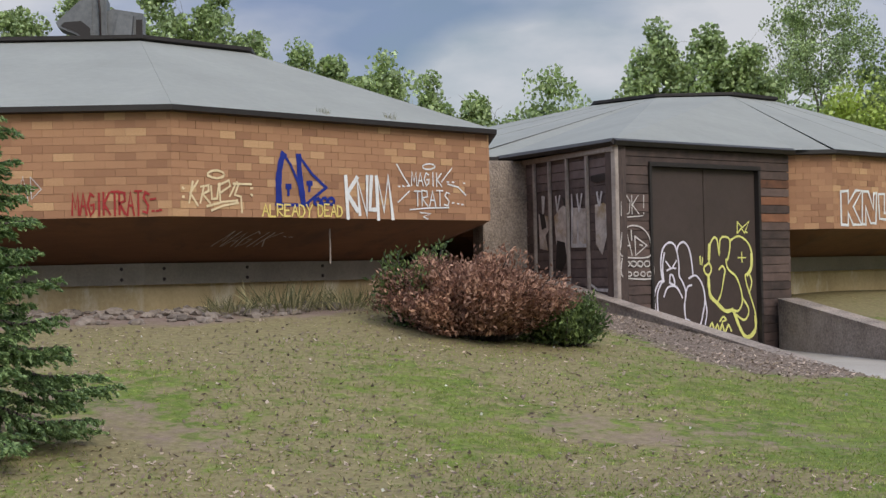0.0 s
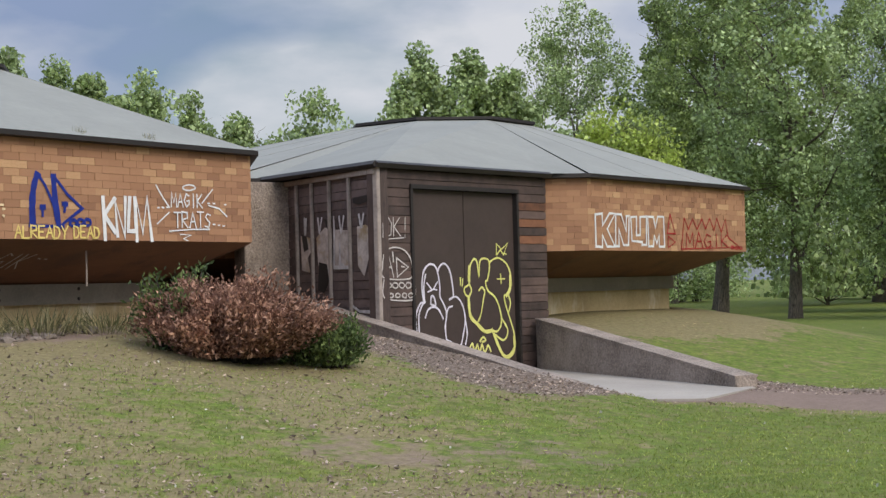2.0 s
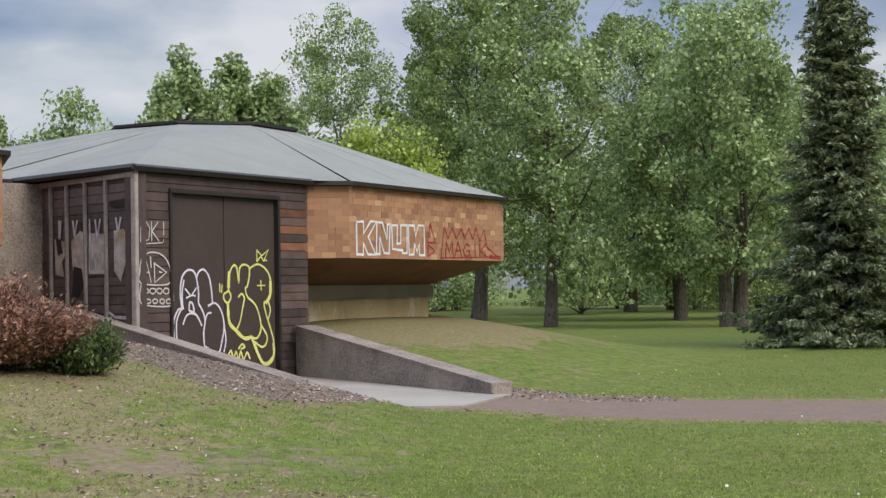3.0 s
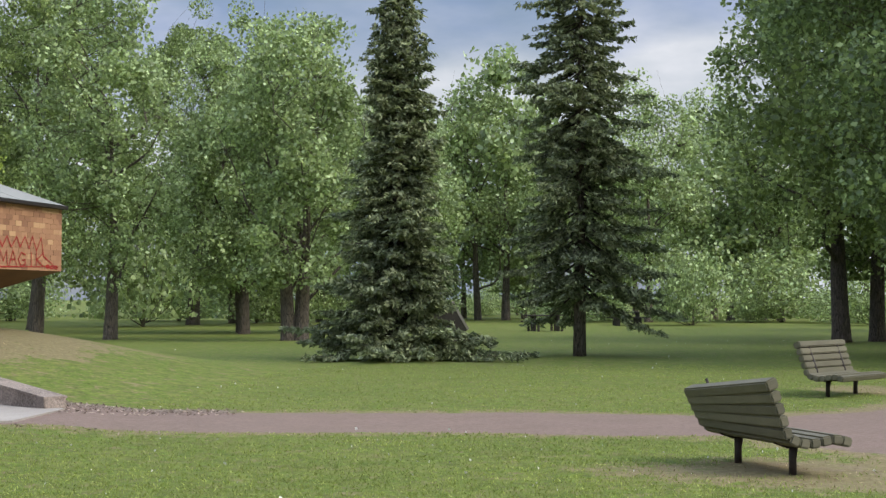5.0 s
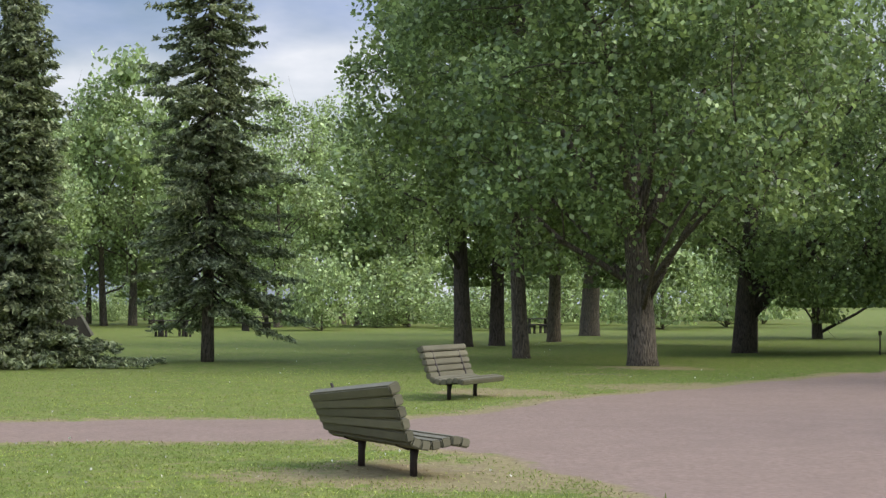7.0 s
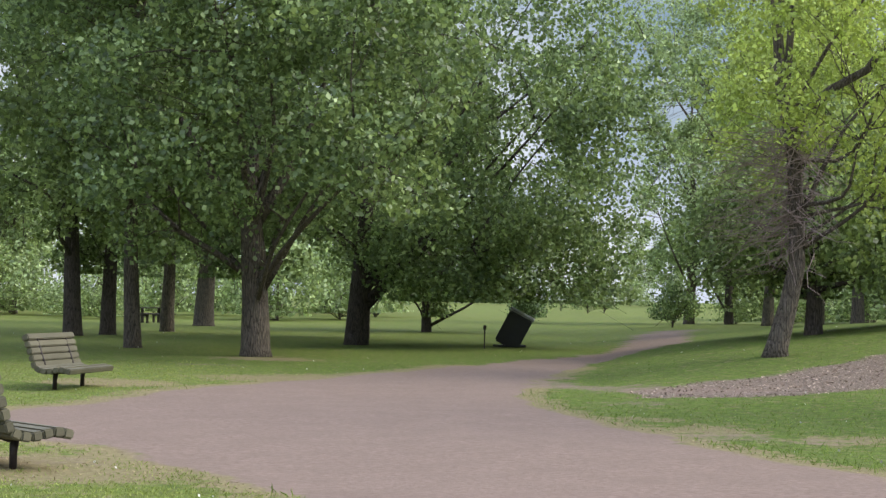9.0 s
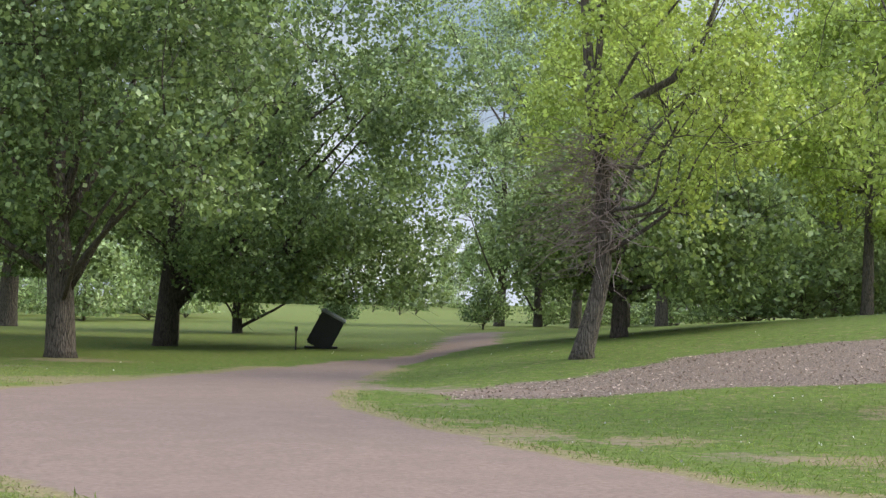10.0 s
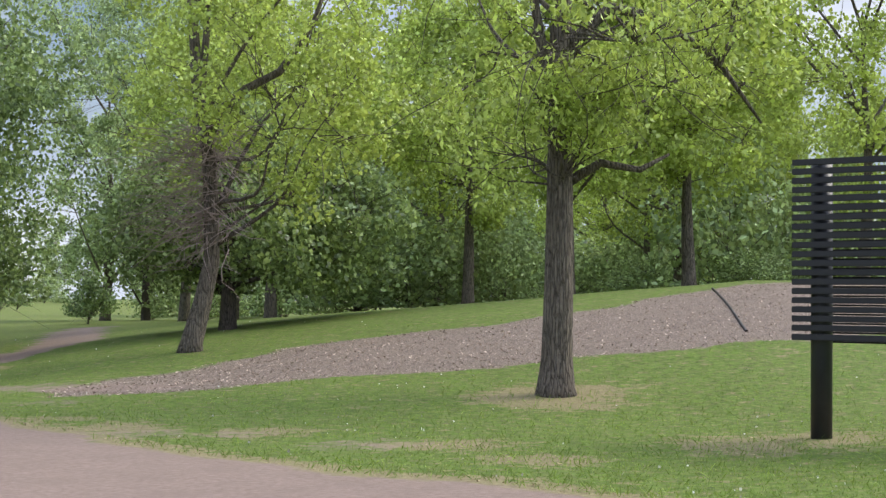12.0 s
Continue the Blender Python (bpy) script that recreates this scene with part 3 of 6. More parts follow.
rng = np.random.default_rng(3)
porch_part("front_wall", "", FRONT, 0, D0 - 0.02, SLAB_Z, 3.4, -0.2, -0.04, TIMBER)
porch_part("front_wall", "", FRONT, D1 + 0.02, FRONT_LEN, SLAB_Z, 3.4, -0.2, -0.04, TIMBER)
porch_part("front_wall", "", FRONT, D0 - 0.02, D1 + 0.02, DTOP + 0.04, 3.4, -0.2, -0.04, TIMBER)
porch_part("flank_wall", "", FLANK, 0, FLANK_LEN - 0.02, 0.6, 3.4, -0.2, -0.04, TIMBER)
z = SLAB_Z
while z < 3.36:
    top = min(z + 0.135, 3.38)
    spans = [(0.03, D0 - 0.06), (D1 + 0.06, FRONT_LEN)] if z < DTOP - 0.05 else [(0.03, FRONT_LEN)]
    for x0, x1 in spans:
        porch_part("board", "", FRONT, x0, x1, z + 0.006, top, -0.045, rng.uniform(-0.012, 0.002), RED_TIMBER if x0 > 2 and 2.0 < z < 3.1 and rng.uniform() < 0.72 else TIMBER)
    if z > 0.9:
        porch_part("board", "", FLANK, 0.05, FLANK_LEN - 0.05, z + 0.006, top, -0.045, rng.uniform(-0.012, 0.002), WORN_BOARD)
    z += 0.14
for x in (0.04, 0.60, 1.12, 1.70, 2.33):
    porch_part("batten", "weathered grey batten", FLANK, x - 0.025, x + 0.03, 0.9, 3.3, 0.003, 0.05, BATTEN, 0.006)
porch_part("batten", "weathered grey top rail", FLANK, 0.0, FLANK_LEN, 3.3, 3.38, 0.003, 0.055, BATTEN, 0.006)
porch_part("corner_post", "weathered grey corner post", FRONT, -0.03, 0.05, 0.9, 3.4, -0.06, 0.03, BATTEN, 0.008)
porch_part("door_frame", "", FRONT, D0 - 0.06, D0, SLAB_Z, DTOP, -0.12, 0.03, TRIM, 0.005)
porch_part("door_frame", "", FRONT, D1, D1 + 0.06, SLAB_Z, DTOP, -0.12, 0.03, TRIM, 0.005)
porch_part("door_frame", "", FRONT, D0 - 0.06, D1 + 0.06, DTOP, DTOP + 0.07, -0.12, 0.04, TRIM, 0.005)
DM = (D0 + D1) / 2
porch_part("door", "dark brown painted steel door leaf", FRONT, D0, DM - 0.006, SLAB_Z + 0.02, DTOP - 0.005, -0.11, -0.06, DOOR, 0.005)
porch_part("door", "dark brown painted steel door leaf", FRONT, DM + 0.006, D1, SLAB_Z + 0.02, DTOP - 0.005, -0.11, -0.06, DOOR, 0.005)
# its roof, running up to the pavilion's roof top
cap2 = [at3(p, 4.95) for p in eight((C2[0] + 1.9, C2[1] + 0.2), 1.45, HEAD2)]
e7, e0 = at3(P2[7], EAVE2 + 0.055), at3(P2[0], EAVE2 + 0.055)
pc, pr = at3(PORCH_CORNER + Vector((0.06, -0.1)), EAVE2 + 0.05), at3(PORCH_RIGHT + Vector((0.1, 0.0)), EAVE2 + 0.05)
pl = at3(PORCH_LEFT + Vector((-0.35, -0.12)), EAVE2 + 0.05)
off = porch.location
part("roof_panel", mesh_of("roof_panel", [v - off for v in (pl, pc, cap2[7])], [(0, 1, 2)], ROOF), porch, "grey-green sheet roof slope")
part("roof_panel", mesh_of("roof_panel", [v - off for v in (pc, pr, cap2[0], cap2[7])], [(0, 1, 2), (0, 2, 3)], ROOF), porch, "grey-green sheet roof slope")
part("roof_panel", mesh_of("roof_panel", [v - off for v in (pr, e0, cap2[0])], [(0, 1, 2)], ROOF), porch)
part("roof_panel", mesh_of("roof_panel", [v - off for v in (e7, pl, cap2[7])], [(0, 1, 2)], ROOF), porch)
for a, b in ((pl, pc), (pc, pr)):
    part("fascia", mesh_of("fascia", *tubes([[(a - off - Vector((0, 0, 0.03)), 0.055), (b - off - Vector((0, 0, 0.03)), 0.055)]], 4), TRIM), porch, "dark metal eave trim")

pillar = thing("concrete_pillar", "exposed aggregate concrete pillar between pavilion and porch", "pillar", (-16.35, 19.85, 0))
part("shaft", box_data("shaft", 0.42, 0.9, 2.75, AGGREGATE, 0.015, (0, 0, 2.0)), pillar, m=pose(0, 0, 0, 0, 0, -24))


def low_wall(name, label, a, b, za, zb, width, foot):
    """A retaining wall from a to b whose top falls from za to zb."""
    u = (b - a).normalized()
    s = Vector((-u.y, u.x)) * width / 2
    root = thing(name, label, "retaining wall", at3(a, 0))
    vs = []
    for p, zt in ((a, za), (b, zb)):
        for q in (p + s, p - s):
            vs += [at3(q, foot), at3(q, zt)]
    vs = [v - root.location for v in vs]
    fs = [(0, 1, 5, 4), (3, 2, 6, 7), (1, 3, 7, 5), (0, 2, 3, 1), (4, 5, 7, 6), (0, 4, 6, 2)]
    bm = bmesh.new()
    bv = [bm.verts.new(v) for v in vs]
    for f in fs:
        bm.faces.new([bv[i] for i in f])
    bmesh.ops.recalc_face_normals(bm, faces=bm.faces[:])
    bmesh.ops.bevel(bm, geom=bm.edges[:], offset=0.012, segments=2, affect="EDGES")
    me = bpy.data.meshes.new("wall")
    bm.to_mesh(me)
    bm.free()
    me.materials.append(AGGREGATE)
    part("wall", me, root)
    up = [(v + Vector((0, 0, 0.0))) for v in (vs[1], vs[3], vs[5], vs[7])]
    w = s.normalized() * 0.012
    lip = [up[0] + at3(w, 0.012), up[1] - at3(w, -0.012), up[3] - at3(w, -0.012), up[2] + at3(w, 0.012)]
    low = [v - Vector((0, 0, 0.03)) for v in lip]
    part("coping", mesh_of("coping", lip + low, [(0, 1, 2, 3), (0, 4, 5, 1), (1, 5, 6, 2), (2, 6, 7, 3), (3, 7, 4, 0)], AGGREGATE), root)
    return root


low_wall("retaining_wall", "sloping aggregate retaining wall before the timber porch", PORCH_LEFT + Vector((-0.05, -0.24)), RAMP_LEFT, 1.60, 0.26, 0.26, -0.3)
low_wall("retaining_wall", "sloping aggregate retaining wall beside the ramp", Vector((-12.75, 22.85)), RAMP_RIGHT, 0.99, 0.27, 0.34, -0.3)
ramp_me = mesh_of("ramp_slab", [(-13.2, 19.0, SLAB_Z), (-8.75, 17.0, SLAB_Z - 0.03), (-7.6, 17.6, SLAB_Z - 0.04), (-7.7, 19.5, SLAB_Z - 0.03), (-12.7, 22.9, SLAB_Z), (-13.2, 19.0, -0.2), (-8.75, 17.0, -0.2), (-7.6, 17.6, -0.2), (-7.7, 19.5, -0.2), (-12.7, 22.9, -0.2)], [(0, 1, 2, 3, 4), (1, 6, 7, 2), (2, 7, 8, 3)], SLAB)
tagged(new("ramp_slab", ramp_me), "pale worn concrete slab before the doors", "pavement", kind="structure")

# ---- trees ----


def wander(rng, a, b, r0, r1, steps, sway, taper=0.75):
    a, b = Vector(a), Vector(b)
    side = Vector(rng.normal(size=3)) * sway * (b - a).length
    run = []
    for i in range(steps + 1):
        f = i / steps
        run.append((a.lerp(b, f) + side * math.sin(math.pi * f) * (0.6 + 0.4 * math.sin(5 * f)), r0 + (r1 - r0) * f ** taper))
    return run


def trunk_runs(rng, tall, r, lean=(0, 0), forks=1, bend=0.015, taper=0.75):
    runs = []
    for k in range(forks):
        off = Vector((0.0, 0.0, 0.0)) if forks == 1 else Vector((0.45 * r * (2 * k - forks + 1) * 1.6, 0.1 * k, 0))
        tip = Vector((lean[0] + (0.0 if forks == 1 else 1.3 * (k - 0.5 * (forks - 1))), lean[1], tall * rng.uniform(0.9, 1.0)))
        run = wander(rng, off + Vector((0, 0, -0.15)), tip, r, 0.12 * r, 9, bend, taper)
        flare = [(run[0][0], r * 1.22), (run[0][0].lerp(run[1][0], 0.2), r * 1.05)]
        runs.append(flare + [(p, max(0.02, q * (0.98 if i > 1 else 1.0))) for i, (p, q) in enumerate(run[1:])])
    return runs


def broad_tree(name, label, x, y, tall, r, crown_low, crown_r, count, leaf, leaf_mat, bark, seed, lean=(0, 0), forks=1, clusters=110, spread=0.62, squash=1.0, twigs=60, droop=0.3, group="poplar trees", slim=0.75, low_skirt=0.0, crown_shift=(0, 0), hollow=0.0, trunk_top=0.66, taper=1.0, limb_r=(0.22, 0.38), gap_level=-0.12, top_taper=0.45, lumpy=0.3, extra=(), stems=None):
    """A trunk with limbs, and a crown of leaf clumps of uneven outline."""
    rng = np.random.default_rng(seed)
    root = thing(name, label, "tree", (x, y, gz(x, y)), group)
    runs = stems or trunk_runs(rng, tall * trunk_top, r, lean, forks, 0.015, taper)
    part("trunk", mesh_of("trunk", *tubes(runs, 18, 0.05), bark, True), root)
    mid_z, half = (crown_low + tall) / 2, (tall - crown_low) / 2
    centres, tries = [], 0
    while len(centres) < clusters:
        p = rng.uniform(-1, 1, 3)
        d = np.linalg.norm(p)
        tries += 1
        if d > 1 or d < rng.uniform(0.0, 0.75) or math.hypot(p[0], p[1]) < hollow:
            continue
        if tries < 40 * clusters and noise.noise(Vector(p) * 2.3 + Vector((seed * 3.7, 0, 0))) < gap_level:
            continue
        p = p * (1.0 + lumpy * noise.noise(Vector(p / d) * 1.9 + Vector((0, seed * 2.3, 0))))
        taper = 1.0 - top_taper * max(0.0, p[2] + 0.3 * (top_taper > 0.5)) ** 1.3
        f = (p[2] + 1) / 2
        centres.append((p[0] * crown_r * taper + lean[0] * f + crown_shift[0], p[1] * crown_r * taper + lean[1] * f + crown_shift[1], mid_z + p[2] * half * squash - low_skirt * max(0, math.hypot(p[0], p[1]) - 0.5)))
    centres = np.array(centres + list(extra))
    clusters = len(centres)
    # a few strong limbs leave the trunk; thin branches leave the limbs
    def on_trunk(zz):
        main = runs[0] if stems else runs[rng.integers(len(runs))]
        q = min(0.94, max(0.12, zz / (tall * trunk_top))) * (len(main) - 1)
        k = min(len(main) - 2, int(q))
        return Vector(main[k][0]).lerp(Vector(main[k + 1][0]), q - k)

    limbs, nodes = [], [Vector(p) for m in runs for p, _ in m[4:]]
    wide = np.hypot(centres[:, 0], centres[:, 1])
    strong = [k for k in np.argsort(-wide)[: max(14, clusters * 2 // 3)] if centres[k][2] > crown_low + 0.22 * (tall - crown_low)]
    for k in rng.choice(strong, size=min(10, len(strong)), replace=False):
        c = centres[k]
        s = on_trunk(max(crown_low * rng.uniform(1.1, 1.9) + 0.2, min(c[2] - 0.4, c[2] - rng.uniform(0.8, 1.4) * wide[k])))
        limb = wander(rng, s, c, r * rng.uniform(*limb_r), 0.012, 8, 0.1)
        limbs.append(limb)
        nodes += [p for p, _ in limb[2:]]
    node_arr = np.array([tuple(p) for p in nodes])
    for c in centres[:: max(1, clusters // twigs)]:
        gap = np.linalg.norm(node_arr - c, axis=1) + 0.6 * np.maximum(0, node_arr[:, 2] - c[2])
        limb = wander(rng, nodes[int(np.argmin(gap))], c, max(0.012, r * 0.09), 0.005, 6, 0.13)
        limbs.append(limb)
        for _ in range(2):
            limbs.append(wander(rng, limb[rng.integers(2, 5)][0], Vector(c) + Vector(rng.normal(size=3)) * 0.7, 0.013, 0.004, 4, 0.12))
    part("crown_frame", mesh_of("crown_frame", *tubes(limbs, 5), bark, True), root)
    idx = rng.integers(0, clusters, count)
    size = rng.uniform(0.6, 1.35, clusters)[idx][:, None]
    puff = rng.normal(size=(count, 3))
    puff *= np.minimum(1.0, 1.75 / np.linalg.norm(puff, axis=1))[:, None]
    pts = centres[idx] + puff * spread * size * np.array((1.0, 1.0, 0.85))
    pts[:, 2] = np.maximum(pts[:, 2], crown_low * 0.75 + 0.3)
    part("crown", leaves_data("crown", pts, leaf * rng.uniform(0.6, 1.4, count), leaf_mat, rng, slim, droop), root)
    return root


def spruce(label, x, y, tall, r, low, skirt_r, tiers, per_tier, needles, needle_mat, seed, dense=1.0, sag=0.25, group="spruces", shape=((0, 1), (1, 0.1)), leaf=0.18):
    """Whorls of drooping boughs set with needle sprays."""
    rng = np.random.default_rng(seed)
    root = thing("spruce_tree", label, "tree", (x, y, gz(x, y)), group)
    part("trunk", mesh_of("trunk", *tubes([wander(rng, (0, 0, -0.1), (0.1, 0, tall), r, 0.02, 10, 0.004)], 10), BARK, True), root)
    boughs, pts, along, sizes = [], [], [], []
    for t in range(tiers * per_tier):
        f = (t + rng.uniform(0, 1)) / (tiers * per_tier)
        z = low + (tall - low - 0.2) * f ** 0.92
        a = t * 2.39996 + rng.uniform(-0.3, 0.3)
        ragged = 1.0 + 0.55 * noise.noise(Vector((math.cos(a) * 1.3, math.sin(a) * 1.3, z * 0.9 + seed * 5.1)))
        length = max(0.12, skirt_r * float(np.interp(z / tall, [p for p, _ in shape], [q for _, q in shape])) * rng.uniform(0.55, 1.12) * ragged * dense)
        out, cross = Vector((math.cos(a), math.sin(a), 0)), Vector((-math.sin(a), math.cos(a), 0))
        start = Vector((0, 0, z))
        drop = sag * length * (1.15 - 0.9 * f) * rng.uniform(0.7, 1.4)
        bend = start + out * length * 0.55 + Vector((0, 0, -drop * 0.75))
        tip = start + out * length + Vector((0, 0, -drop + 0.10 * length * rng.uniform(0, 1.2)))
        bend.z, tip.z = max(bend.z, 0.16), max(tip.z, 0.12)
        boughs.append([(start, 0.026 * (1 - f) + 0.007), (bend, 0.014 * (1 - f) + 0.005), (tip, 0.003)])
        twigs = max(3, int(length * 6 * min(3.0, 0.18 / leaf)))
        for j in range(twigs):
            u = 0.22 + 0.78 * (j + rng.uniform(0, 1)) / twigs
            at = start.lerp(bend, u / 0.55) if u < 0.55 else bend.lerp(tip, (u - 0.55) / 0.45)
            for side in (-1, 1):
                reach = (0.10 + 0.34 * length * (1.05 - u)) * rng.uniform(0.5, 1.15)
                way = (out * rng.uniform(0.5, 1.0) + cross * side * rng.uniform(0.5, 1.0) + Vector((0, 0, -rng.uniform(0.1, 0.75)))).normalized()
                m = max(3, int(needles * reach))
                g = rng.uniform(0, 1, m)
                base = np.array(at) + np.outer(g * reach, np.array(way)) + rng.normal(size=(m, 3)) * leaf * 0.16
                base[:, 2] = np.maximum(base[:, 2], 0.06)
                pts.append(base)
                along.append(np.tile(np.array(way), (m, 1)) + rng.normal(size=(m, 3)) * 0.45)
                sizes.append(leaf * rng.uniform(0.6, 1.25, m))
    frame_part = part("bough_frame", mesh_of("bough_frame", *tubes(boughs, 4), BARK_DARK, True), root)
    frame_part["kind"] = "stuff"
    pts, along = np.concatenate(pts), np.concatenate(along)
    along /= np.linalg.norm(along, axis=1)[:, None]
    part("needle_foliage", leaves_data("needle_foliage", pts, np.concatenate(sizes), needle_mat, rng, 0.36, 0, along), root)["kind"] = "stuff"
    return root


# spruces on the lawn
spruce("tall dense dark spruce with a wide skirt on the lawn", -6.5, 38.7, 10.6, 0.2, 0.6, 1.0, 42, 12, 52, NEEDLE, 11, 1.0, 0.27, shape=((0, 2.9), (0.1, 2.7), (0.18, 2.0), (0.3, 1.6), (0.5, 1.25), (0.72, 0.95), (0.86, 0.6), (0.95, 0.22), (1, 0.1)))
spruce("sparse dark spruce with a bare lower trunk", -2.0, 41.6, 15.0, 0.19, 1.75, 1.0, 40, 9, 46, NEEDLE, 12, 1.06, 0.4, shape=((0, 1.7), (0.12, 2.1), (0.3, 2.0), (0.5, 1.65), (0.65, 1.25), (0.85, 0.55), (1, 0.1)))
spruce("young green spruce at the lawn edge", -10.75, 6.5, 3.0, 0.05, 0.25, 1.0, 13, 10, 230, NEEDLE_LIGHT, 13, 0.92, 0.2, "young spruces", shape=((0, 0.8), (0.14, 1.0), (0.26, 1.1), (0.34, 0.8), (0.5, 0.68), (0.7, 0.52), (1, 0.1)), leaf=0.05)

# poplars beyond the building and across the lawn: place, height, trunk, crown
POPLARS = [(-31.5, 75.4, 20.5, .42, 2.8, 5.2), (-21.2, 58.2, 14.5, .28, 2.0, 3.4), (-19.2, 70.5, 15, .30, 2.0, 3.9), (-27.5, 66.0, 19, .3, 2.5, 4.6),
           (-13.5, 57.0, 12.6, .3, 1.7, 3.3), (-18.5, 68.2, 11.5, .28, 1.6, 3.4), (-41, 78, 18, .4, 3, 4.6), (-27.0, 88, 19, .4, 3, 5.2), (-20.0, 86, 13, .4, 2.0, 4.2), (-12.0, 70, 10.5, .3, 2.0, 3.2)]
for i, (x, y, h, r, low, cr) in enumerate(POPLARS):
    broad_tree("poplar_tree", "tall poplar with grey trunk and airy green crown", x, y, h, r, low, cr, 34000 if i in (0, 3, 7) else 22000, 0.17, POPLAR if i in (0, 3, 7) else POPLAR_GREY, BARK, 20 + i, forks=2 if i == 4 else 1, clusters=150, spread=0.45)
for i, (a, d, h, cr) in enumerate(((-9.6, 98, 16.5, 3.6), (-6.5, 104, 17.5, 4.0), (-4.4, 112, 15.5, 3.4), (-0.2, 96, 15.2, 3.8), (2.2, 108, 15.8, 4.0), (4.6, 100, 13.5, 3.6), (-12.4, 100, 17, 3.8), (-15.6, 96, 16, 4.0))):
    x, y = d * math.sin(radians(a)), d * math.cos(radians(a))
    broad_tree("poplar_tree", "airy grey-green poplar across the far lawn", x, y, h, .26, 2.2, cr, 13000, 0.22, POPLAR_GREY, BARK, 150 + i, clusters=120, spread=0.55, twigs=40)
# a row of slim poplars behind the pavilions: heading, top, width
for i, (a, h, cr) in enumerate(((-57, 15, 1.9), (-54.6, 17, 2.0), (-52, 16.5, 2.2), (-50, 15.2, 2.0), (-48.6, 13.0, 1.5), (-46.9, 12.4, 1.1), (-45.7, 12.2, 1.15), (-44.7, 11.6, 0.9), (-43.7, 11.3, 1.1), (-42.0, 10.6, 1.0), (-40.3, 9.8, 0.95), (-39.0, 8.8, 0.8), (-33.6, 12.6, 1.7), (-31.8, 12.6, 1.8), (-30.2, 12.0, 1.6))):
    x, y = 76 * math.sin(radians(a)), 76 * math.cos(radians(a))
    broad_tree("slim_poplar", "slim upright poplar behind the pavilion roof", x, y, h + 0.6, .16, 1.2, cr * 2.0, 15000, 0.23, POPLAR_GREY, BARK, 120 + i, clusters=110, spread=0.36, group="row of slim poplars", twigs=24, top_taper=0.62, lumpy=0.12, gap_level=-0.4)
broad_tree("golden_elder", "round yellow-green tree behind the pavilion", -24.6, 49.6, 7.4, .2, 1.5, 2.9, 14000, 0.16, ASH, BARK, 140, clusters=80, spread=0.42, group="")
GROVE = [(6.5, 55.2, 16, .34, 2.6, 4.4), (7.9, 56.6, 16, .30, 2.6, 4.2), (6.8, 43.6, 15.5, .25, 2.9, 4.2), (14.7, 73.0, 17, .5, 2.6, 4.8), (14.6, 47.7, 15, .40, 1.6, 7.2), (23.6, 66.2, 12, .24, 0.6, 4.8), (16.9, 54.6, 15, .30, 2.4, 5.0), (11.0, 62.0, 15, .3, 2.6, 5.0), (42.6, 67.8, 20, .3, 3.0, 7.2), (48.0, 85.5, 24, .35, 2.2, 8.2)]
hang_rng = np.random.default_rng(48)
HANGING = [(0.956 * u + 0.29 * v, -0.29 * u + 0.956 * v, z) for u, v, z in zip(hang_rng.uniform(0.6, 8.4, 90), hang_rng.uniform(-3.6, 1.5, 90), hang_rng.uniform(1.45, 4.6, 90))]
for i, (x, y, h, r, low, cr) in enumerate(GROVE):
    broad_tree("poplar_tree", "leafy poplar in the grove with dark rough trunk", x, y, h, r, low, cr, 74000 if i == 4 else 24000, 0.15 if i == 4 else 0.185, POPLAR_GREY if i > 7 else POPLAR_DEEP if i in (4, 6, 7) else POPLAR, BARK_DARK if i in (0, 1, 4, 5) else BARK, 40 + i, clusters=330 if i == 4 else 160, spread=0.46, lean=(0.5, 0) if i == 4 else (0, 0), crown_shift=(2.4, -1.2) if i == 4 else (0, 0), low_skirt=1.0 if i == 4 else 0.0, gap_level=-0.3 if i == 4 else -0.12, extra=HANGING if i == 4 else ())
big = broad_tree("poplar_tree", "large spreading poplar with furrowed trunk and broken limb", 9.0, 38.0, 15.0, .34, 2.3, 6.6, 76000, 0.15, POPLAR_DEEP, BARK, 60, lean=(-0.15, 0.1), clusters=330, spread=0.45, low_skirt=1.0, twigs=110, limb_r=(0.2, 0.36), gap_level=-0.3,
                 stems=[[((0, 0, -0.15), 0.46), ((0, 0, 0.2), 0.39), ((-0.03, 0, 1.4), 0.33), ((-0.12, 0, 2.6), 0.30), ((-0.25, -0.1, 3.5), 0.25), ((-0.2, 0.1, 4.6), 0.17), ((0.0, 0.3, 6.0), 0.1)],
                        [((-0.2, 0, 3.2), 0.2), ((0.5, 0.2, 4.2), 0.14), ((1.3, 0.4, 5.6), 0.09), ((1.8, 0.5, 7.2), 0.05)],
                        [((-0.2, 0.1, 3.2), 0.18), ((-1.0, 0.5, 4.4), 0.13), ((-1.9, 0.8, 6.0), 0.07)]],
                 extra=[(-1.4, -3.6, 5.4), (-0.4, -4.2, 6.2), (0.6, -4.0, 5.2), (1.5, -3.8, 4.6), (0.1, -3.4, 7.2), (-2.4, -3.2, 4.6), (2.6, -3.4, 3.9), (-0.6, -3.0, 8.4), (0.9, -3.4, 6.6), (-3.3, -2.4, 4.0), (3.4, -2.8, 4.6)])
part("broken_limb", mesh_of("broken_limb", *tubes([[((-0.15, -0.1, 3.3), 0.16), ((-0.35, -0.25, 3.72), 0.14), ((-0.62, -0.3, 3.86), 0.12), ((-0.9, -0.3, 3.78), 0.1), ((-1.0, -0.3, 3.66), 0.085)]], 9), BARK, True), big, "pale barkless limb stub")

